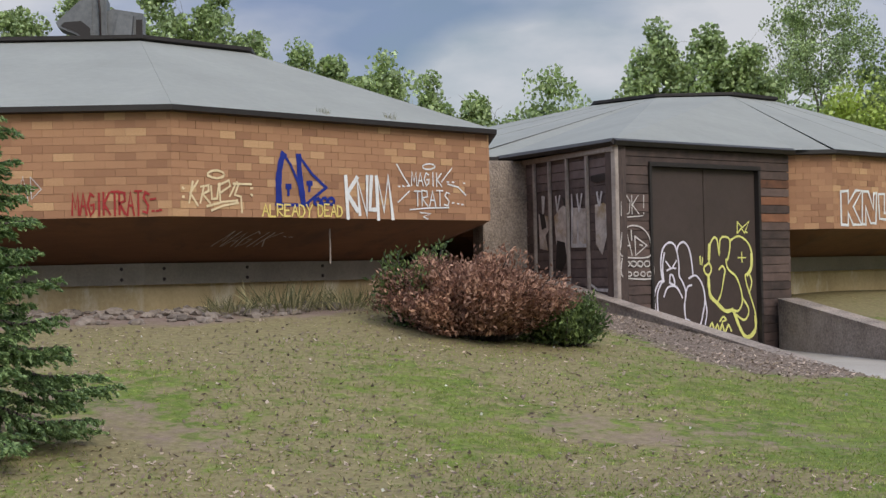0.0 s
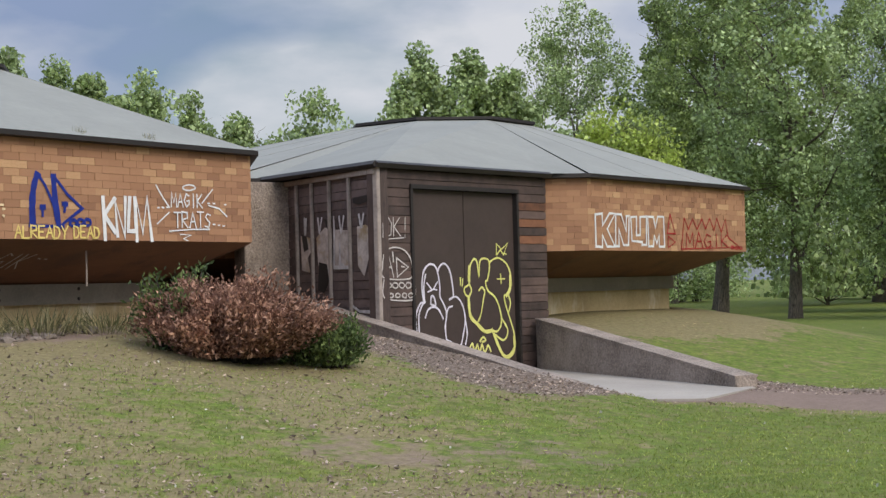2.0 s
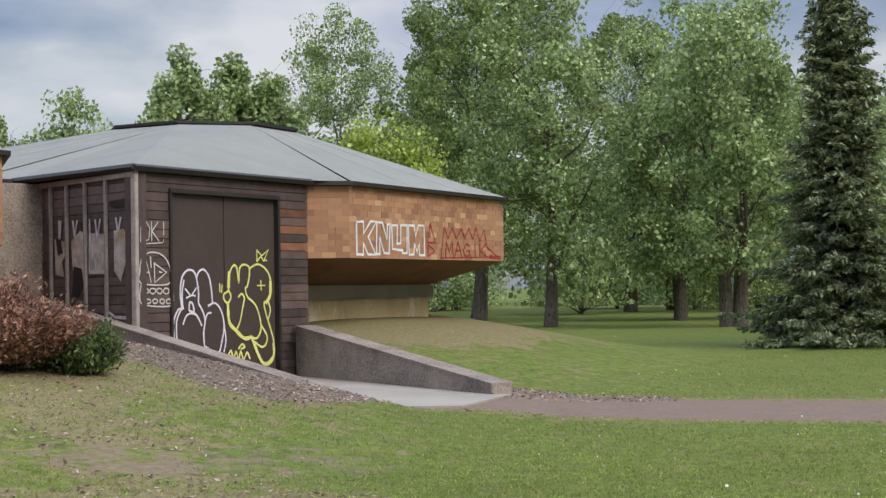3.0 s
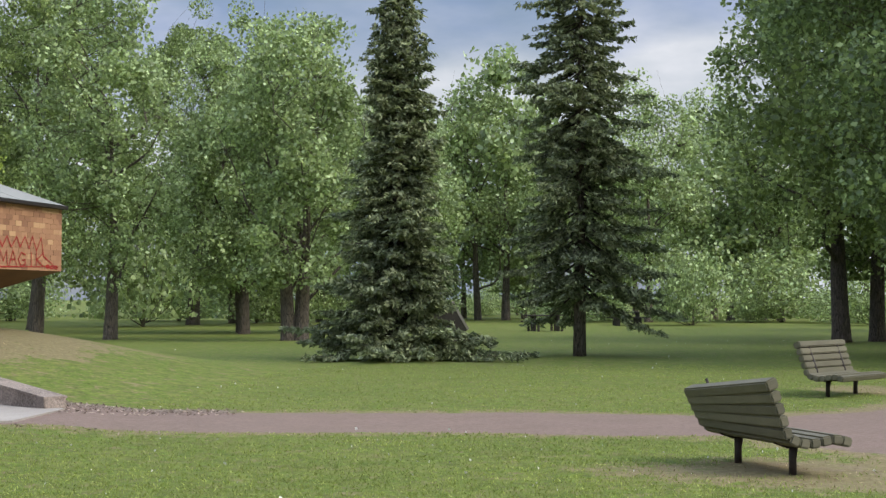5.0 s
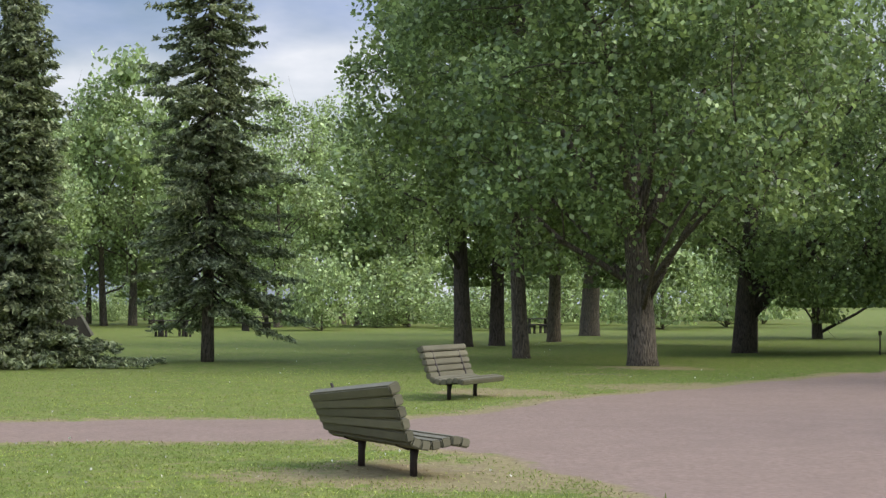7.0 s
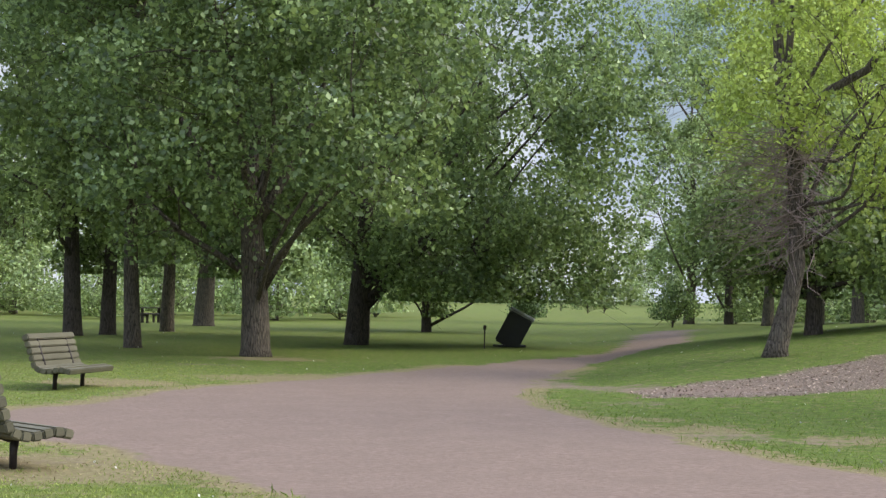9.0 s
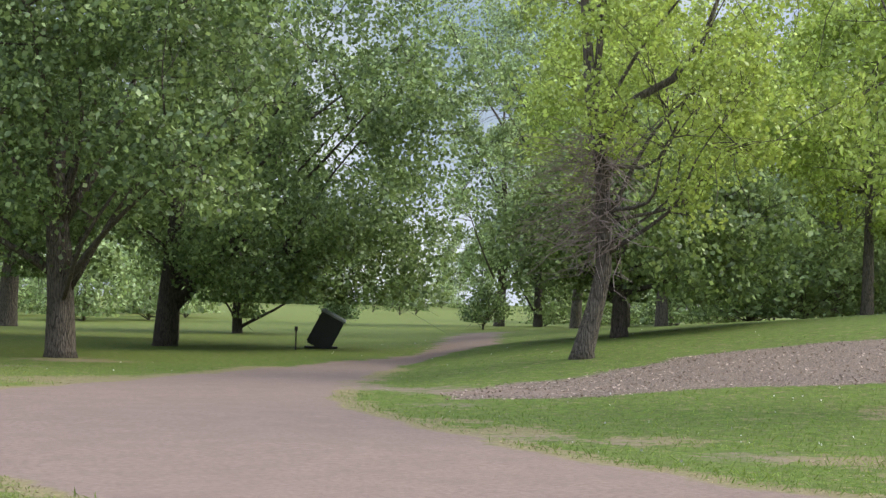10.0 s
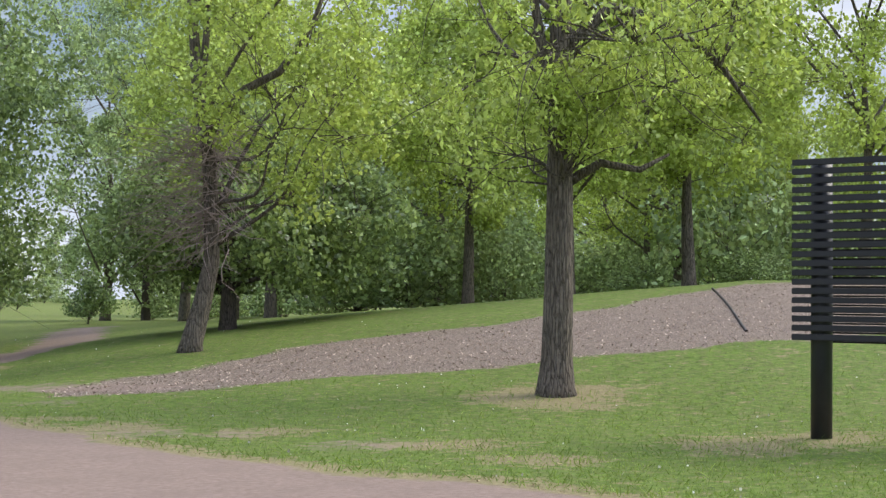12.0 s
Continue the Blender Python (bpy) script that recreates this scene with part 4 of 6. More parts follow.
for i, (a, d, h, cr) in enumerate(((28.7, 82, 2.4, 1.5), (23.4, 96, 2.0, 1.2), (25.6, 150, 3.4, 1.9), (24.6, 170, 3.6, 1.6), (26.2, 160, 3.0, 1.4))):
    x, y = d * math.sin(radians(a)), d * math.cos(radians(a))
    broad_tree("undergrowth_shrub", "round dark shrub standing on the far field", x, y, h, .06, 0.15, cr, 3000, 0.15, POPLAR_DEEP, BARK_DARK, 170 + i, clusters=50, spread=0.35, twigs=10, group="shrubs on the field", top_taper=0.7, lumpy=0.2)

# light green ashes
leaning = broad_tree("ash_tree", "leaning ash with dead twigs and fresh light leaves", 17.7, 27.9, 10.5, .2, 2.6, 3.4, 20000, 0.11, ASH, BARK, 70, lean=(0.3, -0.1), clusters=130, spread=0.34, group="ash trees", crown_shift=(1.1, -0.4), hollow=0.3, trunk_top=0.8, limb_r=(0.2, 0.36),
                     stems=[[((0, 0, -0.15), 0.31), ((0.04, -0.03, 0.2), 0.24), ((0.22, -0.15, 1.1), 0.195), ((0.35, -0.24, 1.9), 0.17), ((0.33, -0.22, 3.0), 0.155), ((0.26, -0.18, 4.2), 0.14), ((0.06, -0.04, 5.6), 0.13), ((-0.08, 0.05, 7.6), 0.09), ((-0.1, 0.1, 9.4), 0.03)],
                            [((0.24, -0.17, 4.5), 0.12), ((0.45, -0.3, 5.1), 0.11), ((0.9, -0.6, 5.6), 0.09), ((1.5, -1.0, 6.0), 0.08), ((2.05, -1.4, 7.0), 0.06), ((2.4, -1.6, 8.2), 0.03)],
                            [((0.1, -0.06, 5.2), 0.1), ((0.2, -0.1, 6.4), 0.08), ((0.3, -0.1, 8.2), 0.04)]])
twig_rng = np.random.default_rng(77)
dead = []
for k in range(300):
    a = Vector((0.28, -0.2, twig_rng.uniform(2.5, 5.0))) + Vector(twig_rng.normal(size=3)) * 0.2
    reach, deep = twig_rng.uniform(-2.2, 1.1), twig_rng.uniform(-0.8, 0.8)
    b = a + Vector((0.82 * reach + 0.57 * deep, -0.57 * reach + 0.82 * deep, twig_rng.uniform(-0.9, 0.6) - 0.2))
    dead.append(wander(twig_rng, a, b, 0.013, 0.004, 4, 0.2))
dead_twigs = part("dead_twig_tangle", mesh_of("dead_twig_tangle", *tubes(dead, 3), TWIG), leaning, "tangle of bare dead twigs")
dead_twigs["kind"] = "stuff"
ash = broad_tree("ash_tree", "ash tree with rough trunk and fresh light-green leaves", 16.98, 16.43, 10.0, .25, 3.1, 3.6, 20000, 0.115, ASH, BARK, 71, lean=(0.1, 0), clusters=100, spread=0.27, group="ash trees", droop=0.9, twigs=100, hollow=0.25, slim=0.42, limb_r=(0.14, 0.26), gap_level=-0.05,
                 stems=[[((0, 0, -0.15), 0.36), ((0, 0, 0.12), 0.30), ((0.0, 0, 0.6), 0.245), ((0.02, 0, 1.8), 0.22), ((0.02, 0, 3.2), 0.2), ((0.0, 0.0, 4.6), 0.185), ((0.02, 0.0, 5.6), 0.17), ((0.1, 0.0, 7.2), 0.1), ((0.1, 0, 9.0), 0.03)],
                        [((0.0, 0, 5.0), 0.13), ((0.25, -0.22, 5.55), 0.12), ((0.6, -0.5, 5.95), 0.09), ((1.2, -1.0, 5.8), 0.065), ((1.9, -1.6, 5.1), 0.045), ((2.4, -2.0, 4.2), 0.02)],
                        [((0.0, 0, 4.4), 0.1), ((-0.2, 0.15, 5.2), 0.09), ((-0.35, 0.3, 6.4), 0.06), ((-0.6, 0.5, 7.6), 0.03)],
                        [((0.1, 0, 3.2), 0.08), ((0.5, -0.4, 3.55), 0.07), ((0.95, -0.8, 3.45), 0.05), ((1.3, -1.1, 3.7), 0.02)]],
                 extra=[(-0.7, -0.3, 4.1), (-0.35, -0.6, 4.3), (-0.1, -0.6, 3.9), (0.1, -0.7, 4.5), (0.3, -0.75, 4.1), (-0.5, -0.4, 4.7), (0.0, -0.7, 4.9), (-1.0, 0.1, 4.3), (0.45, -0.8, 4.6)] * 2)
ASHES = [(34, 48, 15, .25, 2.8, 5.0), (46, 52, 15, .22, 2.6, 5.0), (40.5, 44, 13.5, .26, 3.0, 4.2), (52, 43, 15, .26, 3.2, 5.0), (39, 58, 17, .28, 3.0, 5.2), (58, 50, 15, .25, 3.0, 5.2), (66, 60, 16, .28, 3.0, 5.5), (62, 44, 13, .25, 3.0, 4.6), (48, 60, 17, .25, 3.0, 5.4), (38, 31, 12, .24, 3.0, 4.2), (34, 32.5, 12, .28, 2.6, 4.2), (47, 30.6, 16, .26, 3.0, 5.2), (58, 33, 17, .26, 3.0, 5.4)]
for i, (x, y, h, r, low, cr) in enumerate(ASHES):
    broad_tree("ash_tree", "ash tree with airy light-green foliage", x, y, h, r, low, cr, 20000, 0.18, ASH, BARK, 80 + i, clusters=130, spread=0.45, group="ash trees")
broad_tree("poplar_tree", "dark poplar with hanging low branches on the field", 22.6, 33.8, 5.8, .25, 0.9, 4.0, 38000, 0.15, POPLAR, BARK_DARK, 90, clusters=210, spread=0.42, low_skirt=0.9, crown_shift=(1.2, 0.8))
for i, (x, y) in enumerate(((56, 72), (68, 78), (80, 76), (84, 62), (50, 84))):
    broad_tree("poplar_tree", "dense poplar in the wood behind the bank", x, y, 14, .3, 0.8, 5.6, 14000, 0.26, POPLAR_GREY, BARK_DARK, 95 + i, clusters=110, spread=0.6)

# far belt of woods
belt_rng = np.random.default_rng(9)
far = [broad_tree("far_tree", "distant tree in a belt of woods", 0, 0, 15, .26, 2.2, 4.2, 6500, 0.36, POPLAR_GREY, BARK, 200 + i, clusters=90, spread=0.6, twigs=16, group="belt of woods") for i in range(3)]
spots = []
for k in range(64):
    a = radians(-52 + 104 * (k + belt_rng.uniform(-0.4, 0.4)) / 63)
    deg = math.degrees(a)
    if 19 < deg < 33:
        d = belt_rng.uniform(230, 300)
    else:
        d = belt_rng.uniform(100, 150)
    if -23 < deg < -8 and k % 2:
        continue
    spots.append((d * math.sin(a), d * math.cos(a)))
for k, (x, y) in enumerate(spots):
    s = belt_rng.uniform(0.75, 1.15)
    m = Matrix.Translation((x, y, gz(x, y))) @ Matrix.Rotation(belt_rng.uniform(0, 6.28), 4, "Z")
    ob = far[k] if k < 3 else copy_thing(far[k % 3], m)
    ob.matrix_basis = m @ Matrix.Diagonal((s, s, s * belt_rng.uniform(0.8, 1.2), 1))


# undergrowth below the woods
low = [broad_tree("undergrowth_shrub", "light-green undergrowth below the woods", 0, 0, 4.6, .08, 0.2, 3.0, 3600, 0.24, POPLAR_GREY, BARK, 230 + i, clusters=60, spread=0.85, twigs=12, group="undergrowth") for i in range(3)]
for k in range(66):
    a = -34 + 96 * (k + belt_rng.uniform(-0.5, 0.5)) / 65
    if 18 < a < 31:
        d = belt_rng.uniform(220, 290)
    elif a > 36:
        d = belt_rng.uniform(62, 84)
    else:
        d = belt_rng.uniform(84, 128)
    x, y, s = d * math.sin(radians(a)), d * math.cos(radians(a)), belt_rng.uniform(0.4, 1.25)
    m = Matrix.Translation((x, y, gz(x, y) - 0.1)) @ Matrix.Rotation(belt_rng.uniform(0, 6.28), 4, "Z")
    ob = low[k] if k < 3 else copy_thing(low[k % 3], m)
    ob.matrix_basis = m @ Matrix.Diagonal((s, s, s * belt_rng.uniform(0.6, 1.3), 1))


# ---- shrubs ----
def bush(name, label, x, y, sx, sy, tall, count, leaf, mat, seed, stems=30, group=""):
    rng = np.random.default_rng(seed)
    root = thing(name, label, "shrub", (x, y, gz(x, y)), group)
    tips, runs, pts, along = [], [], [], []
    for k in range(stems):
        a, f = rng.uniform(0, 6.28), rng.uniform(0.25, 1.0)
        lump = 1.0 + 0.55 * noise.noise(Vector((math.cos(a) * 1.6, math.sin(a) * 1.6, 2.5 * f + seed)))
        tip = Vector((math.cos(a) * f * sx * lump, math.sin(a) * f * sy * lump, tall * (1.0 - 0.45 * f * f) * (0.6 + 0.4 * lump) * rng.uniform(0.7, 1.1)))
        run = wander(rng, (0.3 * tip.x, 0.3 * tip.y, -0.05), tip, 0.03, 0.006, 5, 0.06)
        runs.append(run)
        m = count // stems
        u = rng.uniform(0.02, 1.08, m) ** 0.6
        base = np.array([Vector(run[0][0]).lerp(tip, v) for v in u])
        base += rng.normal(size=(m, 3)) * 0.075 * np.array((1, 1, 0.8))
        base[:, 2] = np.maximum(base[:, 2], 0.04)
        d = np.array(tip - Vector(run[0][0])) / max(0.1, (tip - Vector(run[0][0])).length)
        pts.append(base)
        along.append(np.tile(d * 0.8, (m, 1)) + rng.normal(size=(m, 3)) * 0.5)
    part("stem_frame", mesh_of("stem_frame", *tubes(runs, 5), BARK_DARK, True), root)
    al = np.concatenate(along)
    al /= np.linalg.norm(al, axis=1)[:, None]
    part("foliage", leaves_data("foliage", np.concatenate(pts), leaf * rng.uniform(0.6, 1.4, len(al)), mat, rng, 0.4, 0, al), root)
    return root


bush("juniper_bush", "half-dead reddish-brown spreading juniper bush", -12.05, 13.95, 1.3, 0.85, 0.86, 50000, 0.062, JUNIPER_RED, 31, 120)
bush("juniper_bush", "low green juniper bush beside the dead one", -11.15, 14.7, 0.5, 0.45, 0.5, 9000, 0.06, JUNIPER, 32, 34)
bush("juniper_bush", "olive-green tips of juniper above the dead bush", -12.75, 13.8, 0.6, 0.5, 0.98, 2600, 0.075, JUNIPER, 36, 20)


def weeds(x, y, reach, tall, count, seed, z=None):
    """Blades and stalks leaning out of one root."""
    rng = np.random.default_rng(seed)
    root = thing("weed_clump", "straggly tall weeds growing against the footing", "weeds", (x, y, gz(x, y) if z is None else z), "weeds by the footing")
    a, f = rng.uniform(0, 6.28, count), rng.uniform(0, 1, count) ** 0.7
    up = rng.uniform(0.3, 1.0, count) * tall
    d = np.stack([np.cos(a) * f * reach * 0.5, np.sin(a) * f * reach * 0.5, up], 1)
    length = np.linalg.norm(d, axis=1)
    pts = np.stack([np.cos(a) * f * reach, np.sin(a) * f * reach, up * 0.45], 1)
    part("blade_tuft", leaves_data("blade_tuft", pts, length, WEED, rng, 0.035, 0, d / length[:, None]), root)["kind"] = "stuff"
    return root


for k, (x, y, reach, tall) in enumerate(((-14.55, 13.3, 0.55, 0.85), (-14.2, 14.1, 0.5, 0.7), (-14.75, 12.6, 0.4, 0.55), (-13.9, 14.6, 0.4, 0.5))):
    weeds(x, y, reach, tall * 0.55, 260, 400 + k)
for k, f in enumerate((0.45, 0.665)):
    spot = P1[0].lerp(P1[1], f) + Vector((-0.12, 0))
    tagged(weeds(spot.x, spot.y, 0.1, 0.18, 70, 420 + k, EAVE1 + 0.06), "small weed growing on the roof edge", "weeds")


# ---- benches ----
def bench(x, y, turn, sagged=0.0):
    """Slatted park bench, 1.64 m long; its front looks along +y before turning; sagged: how far the back drops at one end."""
    root = thing("park_bench", "slatted olive-brown timber park bench on dark iron legs", "bench", (x, y, gz(x, y)), "park benches")
    root.rotation_euler.z = radians(turn)
    seat = box_data("slat", 1.64, 0.098, 0.085, BENCH, 0.014)
    for k in range(5):
        f = k / 4
        slat = box_data("slat", 1.64, 0.085 + 0.03 * f ** 3, 0.099, BENCH, 0.014)
        tip_m = pose(0, -0.24 - 0.15 * f, 0.39 + 0.425 * f, 15 + 9 * f * f)
        for v in slat.vertices:
            k = 0.5 - v.co.x / 1.64
            v.co.z -= sagged * f * k
            v.co.y -= 0.25 * sagged * f * k
        part("back_slat", slat, root, m=tip_m)
    for k, (yy, zz, tilt) in enumerate(((-0.17, 0.325, -26), (-0.075, 0.298, -10), (0.03, 0.30, 6), (0.135, 0.317, 10), (0.24, 0.325, -3), (0.335, 0.305, -16))):
        part("seat_slat", seat, root, m=pose(0, yy, zz, tilt))
    for sx in (-0.5, 0.5):
        leg = tubes([[((sx, -0.02, -0.05), 0.036), ((sx, -0.02, 0.14), 0.034), ((sx, -0.01, 0.27), 0.045)]], 8)
        part("leg", mesh_of("leg", *leg, IRON, True), root)
        arm = tubes([[((sx, 0.33, 0.262), 0.016), ((sx, 0.1, 0.27), 0.02), ((sx, -0.08, 0.252), 0.022), ((sx, -0.19, 0.29), 0.022), ((sx, -0.2, 0.4), 0.02), ((sx, -0.345, 0.80), 0.014)]], 6)
        part("bracket", mesh_of("bracket", *arm, IRON, True), root)
    return root


bench(0.99, 14.4, -65, 0.15)
bench(2.98, 25.4, -122)


# ---- picnic tables ----
def picnic_table(x, y, turn):
    root = thing("picnic_table", "dark timber picnic table with attached seats", "table", (x, y, gz(x, y)), "picnic tables")
    root.rotation_euler.z = radians(turn)
    plank = box_data("plank", 1.9, 0.17, 0.05, TABLE, 0.008)
    for k in range(4):
        part("top_plank", plank, root, m=pose(0, -0.27 + 0.18 * k, 0.75))
    for s in (-1, 1):
        for k in range(2):
            part("seat_plank", plank, root, m=pose(0, s * (0.62 + 0.17 * k), 0.45))
    for sx in (-0.6, 0.6):
        part("leg", box_data("leg", 0.12, 0.12, 0.76, TABLE, 0.01), root, m=pose(sx, -0.2, 0.36))
        part("leg", box_data("leg", 0.12, 0.12, 0.76, TABLE, 0.01), root, m=pose(sx, 0.2, 0.36))
        part("seat_bearer", box_data("seat_bearer", 0.08, 1.55, 0.09, TABLE, 0.01), root, m=pose(sx, 0, 0.38))
        for s in (-1, 1):
            part("seat_leg", box_data("seat_leg", 0.1, 0.1, 0.42, TABLE, 0.01), root, m=pose(sx, s * 0.68, 0.2))
    return root


for x, y, a in ((13.0, 78.1, 22), (24.0, 128, 10), (-1.5, 86.4, 15), (-5.2, 74, 25), (-44.4, 100.6, 0), (60, 74, 10)):
    picnic_table(x, y, a)

# ---- tilted litter bin and marker post ----
lbin = thing("litter_bin", "black litter bin leaning to one side by the track", "bin", (19.4, 46.6, gz(19.4, 46.6)))
lean_m = pose(0, 0, 0.1, 4, 27, -24)
part("body", box_data("body", 0.82, 0.75, 1.12, BIN, 0.05, (0, 0, 0.52)), lbin, m=lean_m)
# the lid is much paler than the body
part("lid", box_data("lid", 0.88, 0.8, 0.07, BIN_TOP, 0.02, (0, 0, 1.11)), lbin, "pale lid", m=lean_m)
part("base", box_data("base", 0.95, 0.6, 0.08, BIN, 0.02, (0.1, 0, 0.04)), lbin)
post = thing("marker_post", "thin dark marker post in the lawn", "post", (17.9, 44.8, gz(17.9, 44.8)))
part("stake", mesh_of("stake", *tubes([[((0, 0, -0.1), 0.025), ((0, 0, 0.72), 0.022)]], 7), IRON), post)
part("head", box_data("head", 0.1, 0.05, 0.14, IRON, 0.01, (0, 0, 0.66)), post)

# ---- slatted sign ----
sign = thing("slatted_sign", "black slatted sign panel on thick round poles", "sign", (15.4, 10.6, gz(15.4, 10.6)))
sign.rotation_euler.z = radians(-76)
for sx in (0.0, 2.6):
    part("pole", mesh_of("pole", *tubes([[((sx, 0, -0.2), 0.125), ((sx, 0, 1.5), 0.125), ((sx, 0, 3.28), 0.125)]], 20), POST, True), sign, "thick black steel pole")
slat_me = box_data("slat", 3.2, 0.05, 0.072, SIGN, 0.006)
rear_me = box_data("rear_slat", 3.0, 0.04, 0.022, SIGN, 0.006)
for k in range(20):
    part("slat", slat_me, sign, m=pose(1.3, -0.16, 1.185 + k * 0.108))
    part("rear_slat", rear_me, sign, m=pose(1.4, 0.16, 1.13 + k * 0.108))

# ---- timber edging on the bank, tipped panel on the lawn ----
edging = thing("timber_edging", "dark half-buried timber edging on the wood-chip bank", "edging", (27.0, 21.0, gz(27.0, 21.0)))
run = [((24.4 + 5.9 * f - 27.0, 18.5 + 5.5 * f - 21.0, gz(24.4 + 5.9 * f, 18.5 + 5.5 * f) - edging.location.z + 0.01), 0.03) for f in np.linspace(0, 1, 9)]
part("rail", mesh_of("rail", *tubes([run], 6), IRON), edging)
panel = thing("leaning_panel", "dark panel with white edge leaning on the lawn", "panel", (-7.3, 57.5, gz(-7.3, 57.5)))
part("board", box_data("board", 0.9, 0.06, 1.25, TABLE, 0.01, (0, 0, 0.75)), panel, m=pose(0, 0, 0.05, 10, -32, 20))
part("edge", box_data("edge", 0.09, 0.07, 1.25, SLAB, 0.01, (0.5, 0, 0.75)), panel, "white edge strip", m=pose(0, 0, 0.05, 10, -32, 20))

# ---- painted tags ----
WHITE = surface("white_spray", (0.62, 0.62, 0.64), (0.80, 0.80, 0.80), 0.6, fine=30, coarse=5, bump=0)
LILAC = surface("lilac_spray", (0.55, 0.52, 0.60), (0.74, 0.71, 0.78), 0.6, fine=30, coarse=5, bump=0)
PALE = surface("pale_spray", (0.42, 0.38, 0.36), (0.62, 0.58, 0.55), 0.7, fine=40, coarse=6, bump=0)
CREAM = surface("cream_spray", (0.62, 0.48, 0.28), (0.76, 0.62, 0.40), 0.7, fine=40, coarse=6, bump=0)
YELLOW = surface("yellow_spray", (0.66, 0.50, 0.13), (0.80, 0.64, 0.22), 0.6, fine=30, coarse=5, bump=0)
YELLOW_PALE = surface("pale_yellow_spray", (0.60, 0.58, 0.14), (0.76, 0.75, 0.26), 0.6, fine=30, coarse=5, bump=0)
BLUE = surface("blue_spray", (0.006, 0.016, 0.16), (0.012, 0.03, 0.27), 0.5, fine=20, coarse=4, bump=0)
RED = surface("red_spray", (0.24, 0.010, 0.012), (0.38, 0.02, 0.018), 0.6, fine=30, coarse=5, bump=0)
WHITE_WORN = surface("worn_white_paint", (0.30, 0.27, 0.27), (0.72, 0.69, 0.68), 0.7, fine=9, coarse=4, bump=0)
POSTER = surface("torn_poster_paper", (0.26, 0.20, 0.17), (0.74, 0.66, 0.60), 0.85, fine=6, coarse=3.5, bump=0.1, stain=(0.34, 0.24, 0.12))

LETTERS = {"A": "0,0;.5,1;1,0 .2,.4;.8,.4", "D": "0,0;0,1;.7,.85;.9,.4;.6,.05;0,0", "E": ".9,1;0,1;0,0;.9,0 0,.5;.7,.5",
           "G": ".9,.85;.4,1;0,.5;.4,0;.9,.2;.9,.5;.5,.45", "I": ".5,1;.5,0", "K": "0,1;0,0 .9,1;.05,.5;1,0", "L": "0,1;0,0;.9,0",
           "M": "0,0;.1,1;.5,.3;.9,1;1,0", "O": ".5,1;.05,.6;.3,0;.8,.1;.95,.7;.5,1", "R": "0,0;0,1;.8,.95;.85,.6;0,.5;.9,0",
           "S": ".9,.9;.4,1;.1,.75;.8,.35;.6,.02;0,.1", "T": "0,1;1,1 .5,1;.5,0", "Y": "0,1;.5,.5;1,1 .5,.5;.4,0", "!": ".5,1;.45,.35 .42,.12;.45,0"}
over = (P1[1] - P1[0]).normalized()
slope = (Vector((over.y, -over.x, 0)) * 1.509 + Vector((0, 0, 0.57))).normalized()
face_out = over.to_3d().cross(slope)
SOFFIT_FRAME = Matrix(((over.x, slope.x, face_out.x, P1[0].x), (over.y, slope.y, face_out.y, P1[0].y), (0, slope.z, face_out.z, 2.30), (0, 0, 0, 1)))
WALLS = {"pav1_soffit": (pav1, SOFFIT_FRAME), "pav1_front": (pav1, plane_frame(P1[0], P1[1])), "pav1_left": (pav1, plane_frame(P1[7], P1[0])), "pav2_front": (pav2, plane_frame(P2[0], P2[1])),
         "porch_front": (porch, FRONT), "porch_door": (porch, FRONT), "porch_flank": (porch, FLANK)}


def strokes_of(text):
    return [[tuple(float(v) for v in p.split(",")) for p in run.split(";")] for run in text.split()]


def curved(run, steps=4):
    if len(run) < 3:
        return run
    pts = [Vector(p) for p in run]
    closed = (pts[0] - pts[-1]).length < 1e-4
    out = []
    for i in range(len(pts) - 1):
        b, c = pts[i], pts[i + 1]
        a = pts[i - 1] if i else (pts[-2] if closed else b)
        d = pts[i + 2] if i + 2 < len(pts) else (pts[1] if closed else c)
        for k in range(steps):
            t = k / steps
            out.append(0.5 * ((2 * b) + (c - a) * t + (2 * a - 5 * b + 4 * c - d) * t * t + (3 * b - a - 3 * c + d) * t ** 3))
    return out + [pts[-1]]


def ribbon(runs, width, z, rng):
    verts, faces = [], []
    for n, run in enumerate(runs):
        pts = [Vector(p) for p in run]
        base = len(verts)
        for i, p in enumerate(pts):
            d0 = (pts[i] - pts[i - 1]).normalized() if i else (pts[1] - pts[0]).normalized()
            d1 = (pts[i + 1] - pts[i]).normalized() if i + 1 < len(pts) else d0
            m = (d0 + d1)
            m = m.normalized() if m.length > 0.2 else d1
            s = Vector((-m.y, m.x)) * width / 2 * float(rng.uniform(0.82, 1.15)) / max(0.6, abs(m.dot(d1)))
            q = p - d1 * width * 0.35 if i == 0 else (p + d0 * width * 0.35 if i == len(pts) - 1 else p)
            verts += [(q.x + s.x, q.y + s.y, z + 0.0004 * n), (q.x - s.x, q.y - s.y, z + 0.0004 * n)]
        for i in range(len(pts) - 1):
            faces.append((base + 2 * i, base + 2 * i + 1, base + 2 * i + 3, base + 2 * i + 2))
    return verts, faces


